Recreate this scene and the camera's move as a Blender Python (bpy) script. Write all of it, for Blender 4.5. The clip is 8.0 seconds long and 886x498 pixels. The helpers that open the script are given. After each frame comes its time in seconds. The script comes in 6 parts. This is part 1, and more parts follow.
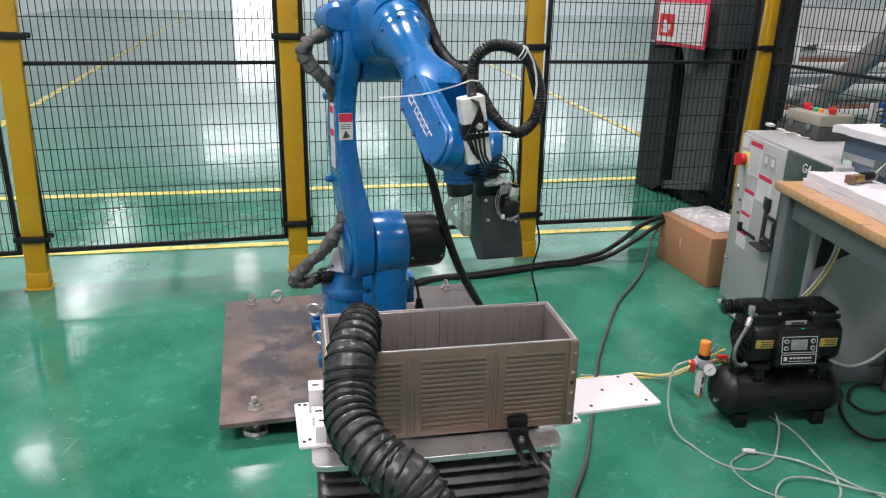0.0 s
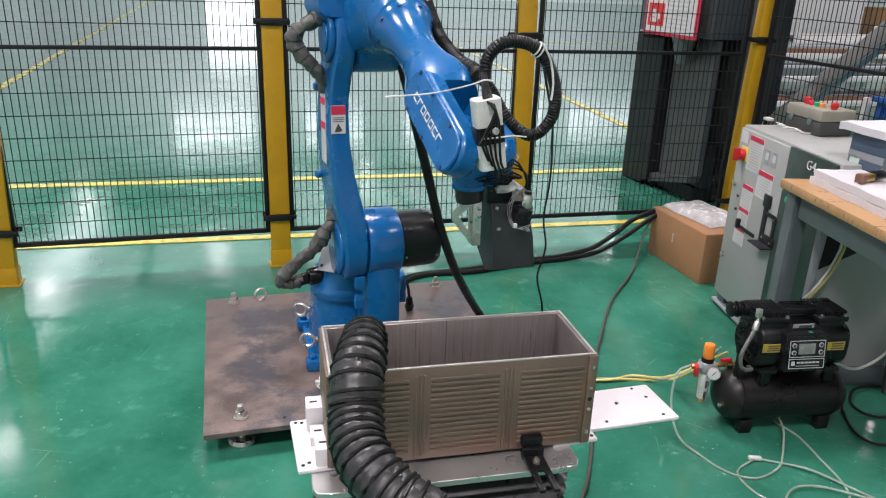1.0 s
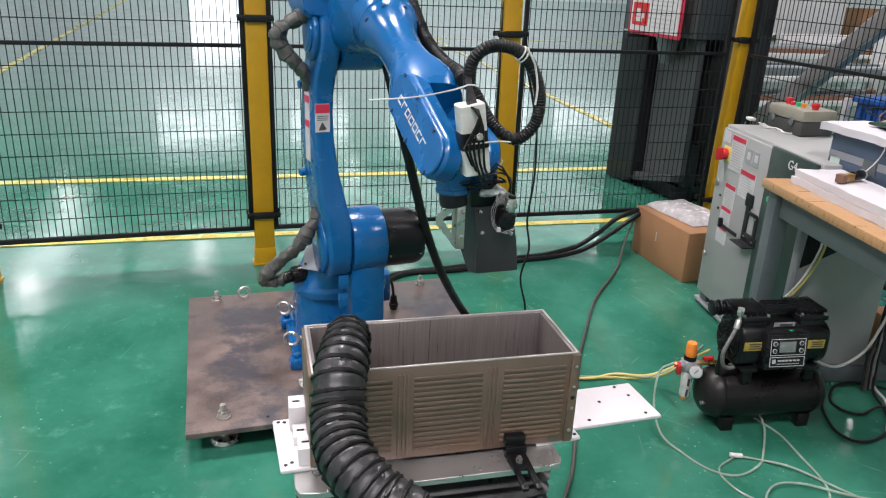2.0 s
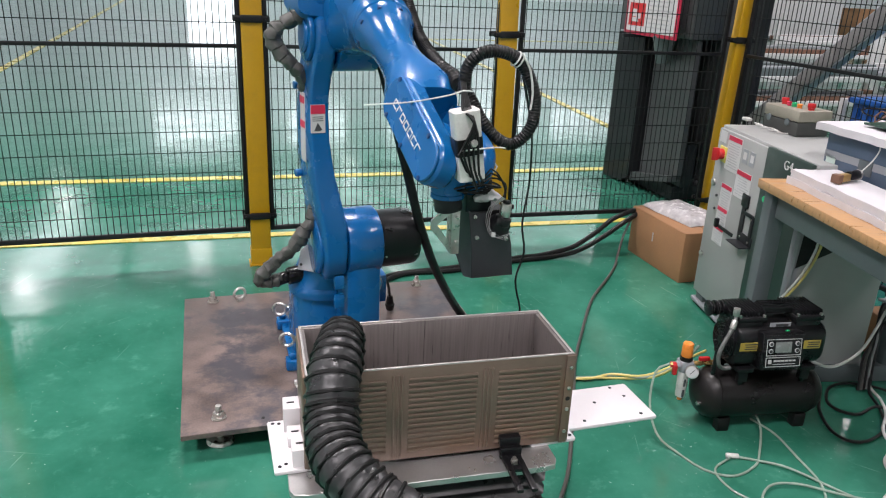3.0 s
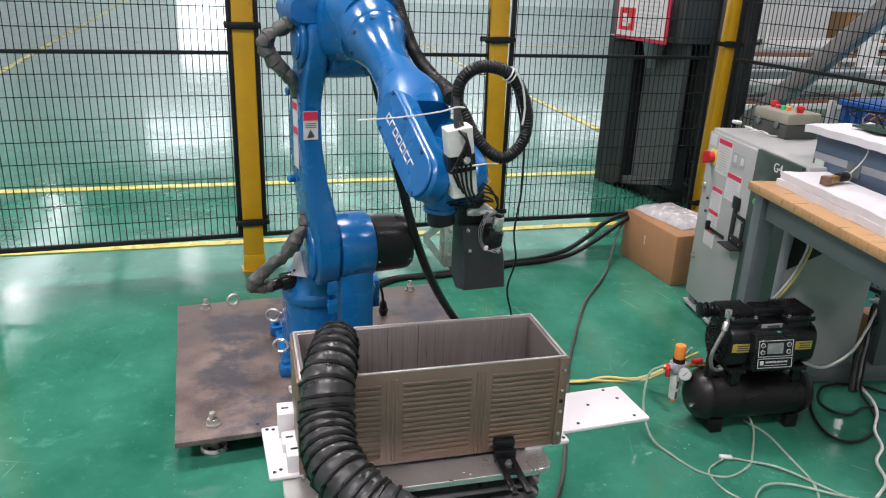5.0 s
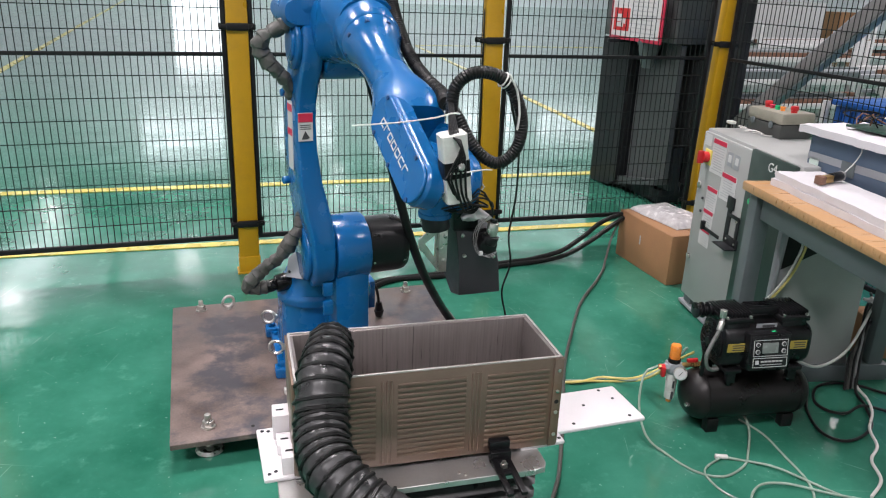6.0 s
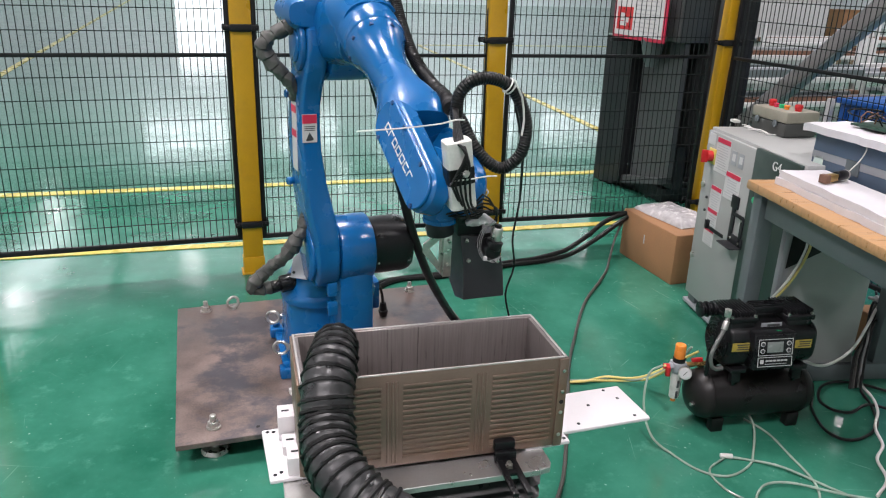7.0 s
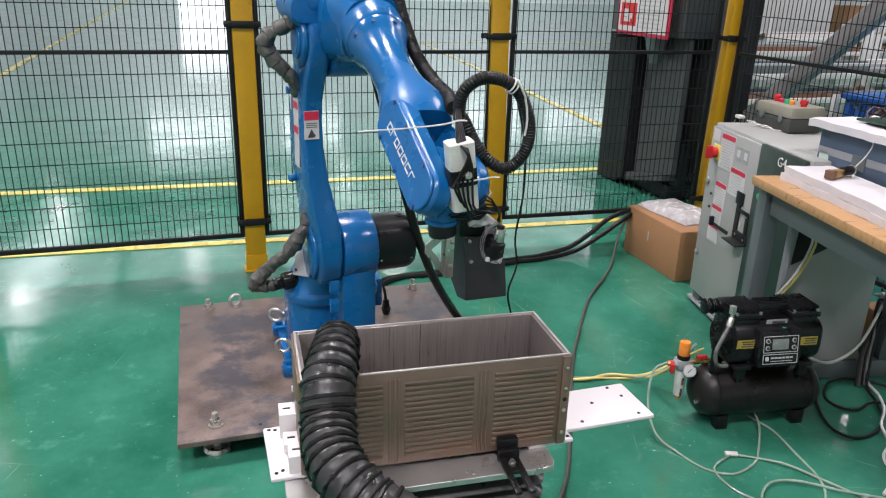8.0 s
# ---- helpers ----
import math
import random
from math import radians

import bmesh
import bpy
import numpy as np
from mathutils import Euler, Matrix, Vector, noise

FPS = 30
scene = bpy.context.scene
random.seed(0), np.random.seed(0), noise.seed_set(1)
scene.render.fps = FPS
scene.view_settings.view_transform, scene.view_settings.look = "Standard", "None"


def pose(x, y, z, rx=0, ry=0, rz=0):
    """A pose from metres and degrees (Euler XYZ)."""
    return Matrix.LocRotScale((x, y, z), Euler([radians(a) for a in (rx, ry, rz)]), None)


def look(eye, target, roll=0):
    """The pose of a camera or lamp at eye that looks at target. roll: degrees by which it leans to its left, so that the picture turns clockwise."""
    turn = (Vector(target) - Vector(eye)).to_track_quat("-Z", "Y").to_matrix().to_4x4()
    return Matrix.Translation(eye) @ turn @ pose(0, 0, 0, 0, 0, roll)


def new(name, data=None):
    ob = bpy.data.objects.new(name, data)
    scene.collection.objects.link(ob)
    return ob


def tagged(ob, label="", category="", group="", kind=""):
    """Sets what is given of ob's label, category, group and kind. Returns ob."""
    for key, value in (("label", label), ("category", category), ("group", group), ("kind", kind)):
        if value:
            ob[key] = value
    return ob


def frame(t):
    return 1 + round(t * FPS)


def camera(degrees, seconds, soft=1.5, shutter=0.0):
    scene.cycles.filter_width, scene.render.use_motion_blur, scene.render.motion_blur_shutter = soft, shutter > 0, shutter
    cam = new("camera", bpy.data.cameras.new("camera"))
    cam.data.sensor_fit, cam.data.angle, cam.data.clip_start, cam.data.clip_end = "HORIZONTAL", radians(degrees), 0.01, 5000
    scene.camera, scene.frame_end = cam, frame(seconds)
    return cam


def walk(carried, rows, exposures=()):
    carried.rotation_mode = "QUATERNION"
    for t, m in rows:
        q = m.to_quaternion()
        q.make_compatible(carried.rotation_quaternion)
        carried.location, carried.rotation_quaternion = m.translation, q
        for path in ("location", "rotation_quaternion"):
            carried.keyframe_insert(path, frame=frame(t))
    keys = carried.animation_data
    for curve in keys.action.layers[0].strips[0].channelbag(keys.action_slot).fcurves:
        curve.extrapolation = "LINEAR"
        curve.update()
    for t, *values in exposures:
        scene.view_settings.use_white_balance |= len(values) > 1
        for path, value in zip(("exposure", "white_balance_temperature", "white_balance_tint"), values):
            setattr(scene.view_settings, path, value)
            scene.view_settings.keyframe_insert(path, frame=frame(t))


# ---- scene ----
cam = camera(61.6, 8.0, soft=1.15)
PATH = [
    (0, (0.051, -3.19, 1.439), (0.528, -1.363, 0.78), 1.2),
    (0.5, (0.015, -3.071, 1.44), (0.526, -1.259, 0.763), 1.7),
    (1, (0.01, -3.045, 1.438), (0.553, -1.249, 0.747), 2.1),
    (1.5, (0.011, -3.045, 1.441), (0.581, -1.259, 0.745), 2.5),
    (3, (0.022, -3.043, 1.44), (0.608, -1.261, 0.746), 2.6),
    (3.5, (0.023, -3.047, 1.442), (0.609, -1.264, 0.751), 2.4),
    (4, (0.02, -3.048, 1.443), (0.609, -1.265, 0.755), 2.3),
    (4.5, (0.019, -3.05, 1.442), (0.615, -1.268, 0.759), 2.3),
    (6, (0.024, -3.05, 1.441), (0.638, -1.272, 0.763), 2.2),
    (6.5, (0.023, -3.051, 1.441), (0.635, -1.272, 0.765), 2.1),
    (7, (0.022, -3.05, 1.444), (0.627, -1.269, 0.764), 1.9),
    (7.5, (0.025, -3.044, 1.438), (0.624, -1.262, 0.755), 1.8),
    (8, (0.029, -3.04, 1.437), (0.624, -1.258, 0.751), 1.7),
]
walk(cam, [(t, look(eye, target, roll)) for t, eye, target, roll in PATH])

# ---- light: one tall hall, high lamps, added fill lamps and daylight at the far end ----
scene.view_settings.exposure = 0.0
world = bpy.data.worlds.new("hall_air")
scene.world = world
world.use_nodes = True
world.node_tree.nodes["Background"].inputs[0].default_value = (0.80, 0.88, 1.0, 1)
world.node_tree.nodes["Background"].inputs[1].default_value = 0.25
LAMP_HEIGHT = 8.5
FAR_LAMPS = [(-5.8, 21.5), (-5.0, 12.6), (-0.4, 11.3), (-0.5, 23.8), (-6.0, 31), (6.9, 34), (6.5, 11), (6.5, 22), (15, 9.2), (15, 22)]
# unseen lamps added to brighten the racks and the near part of the hall
RACK_FILL = [(13, 3), (19, 5.5)]
NEAR_FILL = [(-5.0, 1.5), (0.4, 1.5), (6.5, 1.5), (-0.4, -6), (6.5, -6), (-5.0, -6)]
LAMP_COLOUR = (1.0, 0.925, 0.96)
for spots, size, watts in ((FAR_LAMPS, 0.75, 28), (RACK_FILL, 1.8, 800), (NEAR_FILL[:2], 1.8, 530), ([NEAR_FILL[2], NEAR_FILL[4]], 1.8, 210), ([NEAR_FILL[3], NEAR_FILL[5]], 1.8, 520)):
    for lx, ly in spots:
        d = bpy.data.lights.new("high_bay_and_fill", "AREA")
        d.shape, d.size, d.energy, d.color = "DISK", size, watts, LAMP_COLOUR
        new("high_bay_and_fill", d).matrix_world = pose(lx, ly, LAMP_HEIGHT)

# unseen lamps added under the roof edge to brighten the far end and side walls
for eye, target, w, depth, watts in (((1, 39.5, 9.3), (1, 45, 4), 12, 0.5, 760), ((18, 39.5, 9.3), (18, 45, 4), 12, 0.5, 950), ((-6.5, 26, 9.5), (-9.6, 26, 4), 16, 3.2, 380), ((26, 12, 9.3), (30, 12, 4), 14, 0.5, 650)):
    d = bpy.data.lights.new("added_wall_fill", "AREA")
    d.shape, d.size, d.size_y, d.energy, d.color = "RECTANGLE", w, depth, watts, (0.93, 0.95, 1.0)
    new("added_wall_fill", d).matrix_world = look(eye, target)

# ---- materials ----
def nodes_of(name):
    m = bpy.data.materials.new(name)
    m.use_nodes = True
    return m, m.node_tree, m.node_tree.nodes["Principled BSDF"]


def mat(name, color, rough=0.5, metal=0.0, vary=0.18, scale=14.0, bump=0.0, fine=180.0, spots=None, spot_amount=0.0,
        spot_scale=4.0, spot_edge=0.16, stretch=(1, 1, 1), coat=0.0, rough_vary=0.12, spec=0.5, per_object=0.0):
    """A surface with variation at two scales: broad mottling, fine grain, and stains and patches of a second colour."""
    m, nt, bsdf = nodes_of(name)
    n, l = nt.nodes, nt.links
    co = n.new("ShaderNodeTexCoord")
    mp = n.new("ShaderNodeMapping")
    mp.inputs["Scale"].default_value = stretch
    l.new(co.outputs["Object"], mp.inputs["Vector"])
    broad = n.new("ShaderNodeTexNoise")
    broad.inputs["Scale"].default_value, broad.inputs["Detail"].default_value = scale, 6
    grain = n.new("ShaderNodeTexNoise")
    grain.inputs["Scale"].default_value, grain.inputs["Detail"].default_value = fine, 3
    l.new(mp.outputs[0], broad.inputs["Vector"])
    l.new(mp.outputs[0], grain.inputs["Vector"])
    both = n.new("ShaderNodeMath")
    both.operation = "MULTIPLY_ADD"
    both.inputs[1].default_value = 0.35
    l.new(grain.outputs["Fac"], both.inputs[0])
    l.new(broad.outputs["Fac"], both.inputs[2])
    ramp = n.new("ShaderNodeMapRange")
    ramp.inputs["From Min"].default_value, ramp.inputs["From Max"].default_value = 0.40, 0.95
    ramp.inputs["To Min"].default_value, ramp.inputs["To Max"].default_value = 1 - vary, 1 + vary
    l.new(both.outputs[0], ramp.inputs["Value"])
    tone = n.new("ShaderNodeMix")
    tone.data_type, tone.blend_type = "RGBA", "MULTIPLY"
    tone.inputs["Factor"].default_value = 1
    tone.inputs["A"].default_value = (*color, 1)
    l.new(ramp.outputs[0], tone.inputs["B"])
    out = tone.outputs["Result"]
    if spots:
        sp = n.new("ShaderNodeTexNoise")
        sp.inputs["Scale"].default_value, sp.inputs["Detail"].default_value = spot_scale, 8
        sp.inputs["Roughness"].default_value = 0.65
        l.new(mp.outputs[0], sp.inputs["Vector"])
        cut = n.new("ShaderNodeMapRange")
        cut.inputs["From Min"].default_value, cut.inputs["From Max"].default_value = 0.50, 0.50 + spot_edge
        cut.inputs["To Max"].default_value = spot_amount
        l.new(sp.outputs["Fac"], cut.inputs["Value"])
        mix = n.new("ShaderNodeMix")
        mix.data_type = "RGBA"
        l.new(cut.outputs[0], mix.inputs["Factor"])
        l.new(out, mix.inputs["A"])
        mix.inputs["B"].default_value = (*spots, 1)
        out = mix.outputs["Result"]
    if per_object:
        info = n.new("ShaderNodeObjectInfo")
        r2 = n.new("ShaderNodeMapRange")
        r2.inputs["To Min"].default_value, r2.inputs["To Max"].default_value = 1 - per_object, 1 + per_object
        l.new(info.outputs["Random"], r2.inputs["Value"])
        mul = n.new("ShaderNodeMix")
        mul.data_type, mul.blend_type = "RGBA", "MULTIPLY"
        mul.inputs["Factor"].default_value = 1
        l.new(out, mul.inputs["A"])
        l.new(r2.outputs[0], mul.inputs["B"])
        out = mul.outputs["Result"]
    l.new(out, bsdf.inputs["Base Color"])
    rr = n.new("ShaderNodeMapRange")
    rr.inputs["From Min"].default_value, rr.inputs["From Max"].default_value = 0.3, 0.7
    rr.inputs["To Min"].default_value, rr.inputs["To Max"].default_value = max(0.02, rough - rough_vary), min(1, rough + rough_vary)
    l.new(broad.outputs["Fac"], rr.inputs["Value"])
    l.new(rr.outputs[0], bsdf.inputs["Roughness"])
    bsdf.inputs["Metallic"].default_value = metal
    bsdf.inputs["Coat Weight"].default_value = coat
    bsdf.inputs["Coat Roughness"].default_value = 0.08
    bsdf.inputs["Specular IOR Level"].default_value = spec
    if bump:
        b = n.new("ShaderNodeBump")
        b.inputs["Strength"].default_value, b.inputs["Distance"].default_value = bump, 0.002
        l.new(both.outputs[0], b.inputs["Height"])
        l.new(b.outputs[0], bsdf.inputs["Normal"])
    return m


def glow(name, color, strength):
    m, nt, bsdf = nodes_of(name)
    bsdf.inputs["Base Color"].default_value = (*color, 1)
    bsdf.inputs["Emission Color"].default_value = (*color, 1)
    bsdf.inputs["Emission Strength"].default_value = strength
    return m


def epoxy_floor():
    """Green epoxy paint: glossy, faintly wavy, cloudy, with pale scuffs and scratches."""
    m, nt, bsdf = nodes_of("green_epoxy")
    n, l = nt.nodes, nt.links
    geo = n.new("ShaderNodeNewGeometry")

    def noise_at(scale, detail=5, rough=0.55, stretch=None, turn=0.0):
        tex = n.new("ShaderNodeTexNoise")
        tex.inputs["Scale"].default_value, tex.inputs["Detail"].default_value = scale, detail
        tex.inputs["Roughness"].default_value = rough
        src = geo.outputs["Position"]
        if stretch:
            for scale_by, turn_by in (((1, 1, 1), turn), (stretch, 0.0)):
                mp = n.new("ShaderNodeMapping")
                mp.inputs["Scale"].default_value = scale_by
                mp.inputs["Rotation"].default_value = (0, 0, turn_by)
                l.new(src, mp.inputs["Vector"])
                src = mp.outputs[0]
        l.new(src, tex.inputs["Vector"])
        return tex.outputs["Fac"]

    def ranged(v, a, b, lo, hi):
        r = n.new("ShaderNodeMapRange")
        for k, x in (("From Min", a), ("From Max", b), ("To Min", lo), ("To Max", hi)):
            r.inputs[k].default_value = x
        l.new(v, r.inputs["Value"])
        return r.outputs[0]

    def mixed(f, a, b):
        mx = n.new("ShaderNodeMix")
        mx.data_type = "RGBA"
        l.new(f, mx.inputs["Factor"])
        for s, v in (("A", a), ("B", b)):
            if isinstance(v, tuple):
                mx.inputs[s].default_value = (*v, 1)
            else:
                l.new(v, mx.inputs[s])
        return mx.outputs["Result"]

    cloud = noise_at(1.7, 8, 0.62)
    col = mixed(ranged(cloud, 0.35, 0.7, 0, 1), FLOOR_DARK, FLOOR_LIGHT)
    grain = noise_at(45, 4)
    col = mixed(ranged(grain, 0.55, 0.8, 0, 0.10), col, (0.10, 0.34, 0.24))
    scuff = noise_at(9, 7, 0.7)
    col = mixed(ranged(scuff, 0.57, 0.72, 0, 0.42), col, (0.11, 0.33, 0.24))
    for turn, st in ((0.35, (1.2, 55, 1)), (1.45, (1.0, 60, 1)), (-0.6, (1.6, 70, 1)), (0.9, (2.2, 90, 1)), (-1.2, (1.4, 80, 1))):
        line = noise_at(1.6, 2, 0.5, st, turn)
        col = mixed(ranged(line, 0.735, 0.765, 0, 0.30), col, (0.30, 0.52, 0.43))
    fleck = noise_at(70, 2, 0.5)
    col = mixed(ranged(fleck, 0.73, 0.76, 0, 0.7), col, (0.42, 0.57, 0.50))
    l.new(col, bsdf.inputs["Base Color"])
    l.new(ranged(noise_at(2.2, 6), 0.3, 0.75, 0.06, 0.18), bsdf.inputs["Roughness"])
    bsdf.inputs["Specular IOR Level"].default_value = 0.55
    bump = n.new("ShaderNodeBump")
    bump.inputs["Strength"].default_value, bump.inputs["Distance"].default_value = 0.35, 0.004
    l.new(noise_at(5.0, 3), bump.inputs["Height"])
    l.new(bump.outputs[0], bsdf.inputs["Normal"])
    return m


FLOOR_DARK, FLOOR_LIGHT = (0.016, 0.120, 0.074), (0.048, 0.213, 0.145)
GREEN = epoxy_floor()
LINE_YELLOW = mat("line_yellow", (0.62, 0.50, 0.10), 0.3, vary=0.25, scale=6, spots=(0.25, 0.36, 0.18), spot_amount=0.5, spot_scale=9)
POST_YELLOW = mat("post_yellow", (0.50, 0.275, 0.006), 0.38, vary=0.12, scale=5, spots=(0.35, 0.20, 0.02), spot_amount=0.35, spot_scale=7)
BLACK_PAINT = mat("black_paint", (0.009, 0.009, 0.010), 0.42, vary=0.3, spec=0.3)
WIRE_DARK = mat("wire_dark", (0.007, 0.009, 0.009), 0.6, spec=0.3)
ROBOT_BLUE = mat("robot_blue", (0.003, 0.104, 0.308), 0.27, vary=0.10, scale=9, bump=0.10, fine=260, spots=(0.003, 0.092, 0.275), spot_amount=0.35, spot_scale=5, coat=0.12)
DARK_BLUE = mat("screw_blue", (0.004, 0.040, 0.14), 0.5)
MOTOR_BLACK = mat("motor_black", (0.007, 0.007, 0.008), 0.32, bump=0.1, vary=0.25, spec=0.32)
RUBBER = mat("rubber", (0.007, 0.007, 0.007), 0.42, vary=0.35, scale=20, bump=0.2, spec=0.3)
DUCT = mat("duct_black", (0.020, 0.020, 0.021), 0.36, vary=0.45, scale=30, bump=0.25, spots=(0.055, 0.053, 0.05), spot_amount=0.3, spot_scale=18)
GREY_WRAP = mat("grey_wrap", (0.070, 0.068, 0.062), 0.42, vary=0.4, scale=40, bump=0.5)
STEEL_PLATE = mat("mill_steel", (0.142, 0.106, 0.094), 0.44, metal=0.25, vary=0.55, scale=7, bump=0.25, spots=(0.052, 0.051, 0.062), spot_amount=0.9, spot_scale=3.0, spot_edge=0.09)
ZINC = mat("zinc", (0.55, 0.53, 0.50), 0.32, metal=0.9, vary=0.25, scale=40)
# the orange-brown spots put a warm reflection into the bin's colour
BIN_OUT = mat("bin_aluminium", (0.180, 0.128, 0.100), 0.40, metal=0.35, vary=0.16, scale=7, bump=0.15, fine=120, spots=(0.190, 0.105, 0.058), spot_amount=0.75, spot_scale=3.2, spot_edge=0.22, stretch=(1, 1, 2))
BIN_IN = mat("bin_lining", (0.25, 0.222, 0.215), 0.38, metal=0.5, vary=0.20, scale=22, bump=0.12, fine=120, stretch=(9, 9, 0.25))
RIM_GREY = mat("pale_rim", (0.42, 0.40, 0.39), 0.5, metal=0.4, vary=0.2, scale=30)
PLATE_SILVER = mat("anodised_plate", (0.52, 0.51, 0.50), 0.34, metal=0.75, vary=0.12, scale=12)
WHITE_POWDER = mat("white_powder", (0.66, 0.63, 0.64), 0.45, vary=0.05, scale=8)
GREY_CAB = mat("cabinet_grey", (0.32, 0.325, 0.315), 0.42, vary=0.08, scale=5, bump=0.12, fine=300)
GREEN_PANEL = mat("panel_green", (0.030, 0.048, 0.042), 0.4)
BENCH_GREY = mat("bench_grey", (0.105, 0.125, 0.130), 0.45, vary=0.12, bump=0.1)
PANEL_GREY = mat("panel_grey", (0.30, 0.31, 0.33), 0.45, vary=0.10, scale=4)
WOOD = mat("beech_top", (0.42, 0.24, 0.112), 0.36, vary=0.22, scale=9, stretch=(1, 9, 4), fine=70)
CARDBOARD = mat("cardboard", (0.315, 0.160, 0.074), 0.75, vary=0.12, scale=8, bump=0.2, fine=90)
FOAM = mat("white_foam", (0.56, 0.54, 0.56), 0.6, vary=0.06, scale=16, bump=0.35, fine=60)
FILM = mat("plastic_film", (0.45, 0.43, 0.43), 0.22, vary=0.2, scale=26, bump=0.9, fine=50)
DARK_IRON = mat("dark_iron", (0.012, 0.013, 0.015), 0.40, vary=0.3, scale=4, bump=0.2, spots=(0.032, 0.033, 0.034), spot_amount=0.4, spec=0.3)
WIRE_GREY = mat("wire_grey", (0.26, 0.26, 0.26), 0.45)
TUBE_WHITE = mat("tube_white", (0.60, 0.59, 0.56), 0.35)
HOSE_CLEAR = mat("hose_clear", (0.25, 0.33, 0.27), 0.22, vary=0.2)
HOSE_YELLOW = mat("hose_yellow", (0.62, 0.52, 0.16), 0.35)
ORANGE = mat("orange_plastic", (0.80, 0.24, 0.035), 0.35, vary=0.06)
RED = mat("red_plastic", (0.50, 0.018, 0.022), 0.35, vary=0.08)
GREEN_KEY = mat("green_plastic", (0.02, 0.42, 0.16), 0.35)
LABEL_WHITE = mat("label_white", (0.56, 0.55, 0.55), 0.45, vary=0.05)
LABEL_RED = mat("label_red", (0.56, 0.025, 0.07), 0.45, vary=0.05)
INK = mat("ink", (0.05, 0.05, 0.055), 0.5)
PALE_INK = mat("pale_ink", (0.42, 0.42, 0.43), 0.5)
GOLD_LABEL = mat("gold_label", (0.45, 0.33, 0.06), 0.45)
BLUE_BOX = mat("blue_instrument", (0.075, 0.110, 0.165), 0.42, vary=0.1)
BLUE_CRATE = mat("blue_crate", (0.008, 0.075, 0.30), 0.4)
CEILING_GREY = mat("ceiling_grey", (0.30, 0.31, 0.33), 0.8, vary=0.1, scale=0.5)
WALL_WHITE = mat("wall_white", (0.76, 0.76, 0.78), 0.7, vary=0.06, scale=0.6)
RUST = mat("rusty_steel", (0.17, 0.085, 0.055), 0.65, vary=0.4, scale=3)
SCREEN = mat("grey_screen", (0.20, 0.22, 0.21), 0.25)
# glow for ceiling strips added to brighten the floor's reflection
ROOF_GLOW = glow("added_roof_glow", (0.90, 0.95, 1.0), 1.3)
DAYLIGHT = glow("daylight_pane", (0.93, 0.96, 1.0), 2.2)
BLACK_HOLE = mat("dark_inside", (0.008, 0.008, 0.008), 0.8)
BRASS = mat("brass", (0.42, 0.27, 0.10), 0.35, metal=0.8)


# ---- building tools ----
def box(bm, c, s, m=None, bevel=0.0):
    """A box of size s round c, turned by the matrix m, with bevelled edges."""
    r = bmesh.ops.create_cube(bm, size=1)
    vs = r["verts"]
    bmesh.ops.scale(bm, vec=s, verts=vs)
    if bevel:
        es = list({e for v in vs for e in v.link_edges})
        r2 = bmesh.ops.bevel(bm, geom=es, offset=bevel, segments=2, affect="EDGES", profile=0.5)
        vs = list({v for f in r2["faces"] for v in f.verts} | {v for v in vs if v.is_valid})
    bmesh.ops.translate(bm, vec=c, verts=vs)
    if m is not None:
        bmesh.ops.transform(bm, matrix=m, verts=vs)
    return vs


def frame_of(d):
    d = Vector(d).normalized()
    up = Vector((0, 0, 1)) if abs(d.z) < 0.9 else Vector((0, 1, 0))
    a = d.cross(up).normalized()
    return a, a.cross(d).normalized()


def rings(bm, stations, seg=20, cap=True):
    """Skins round sections: stations of (centre, axis a, axis b, ra, rb, power); power above 2 squares the section off."""
    loops = []
    for c, a, b, ra, rb, pw in stations:
        ring = []
        for i in range(seg):
            t = 2 * math.pi * i / seg
            cs, sn = math.cos(t), math.sin(t)
            k = (abs(cs) ** pw + abs(sn) ** pw) ** (-1 / pw)
            ring.append(bm.verts.new(Vector(c) + Vector(a) * (ra * k * cs) + Vector(b) * (rb * k * sn)))
        loops.append(ring)
    for p, q in zip(loops, loops[1:]):
        for i in range(seg):
            bm.faces.new((p[i], p[(i + 1) % seg], q[(i + 1) % seg], q[i]))
    if cap:
        bm.faces.new(list(reversed(loops[0])))
        bm.faces.new(loops[-1])


def rod(bm, p, q, r, r2=None, seg=16, bevel=0.0):
    p, q = Vector(p), Vector(q)
    a, b = frame_of(q - p)
    r2 = r if r2 is None else r2
    d = (q - p).normalized()
    st = [(p, a, b, r, r, 2), (q, a, b, r2, r2, 2)]
    if bevel:
        st = [(p, a, b, r - bevel, r - bevel, 2), (p + d * bevel * 0.3, a, b, r - bevel * 0.3, r - bevel * 0.3, 2), (p + d * bevel, a, b, r, r, 2),
              (q - d * bevel, a, b, r2, r2, 2), (q - d * bevel * 0.3, a, b, r2 - bevel * 0.3, r2 - bevel * 0.3, 2), (q, a, b, r2 - bevel, r2 - bevel, 2)]
    rings(bm, st, seg)


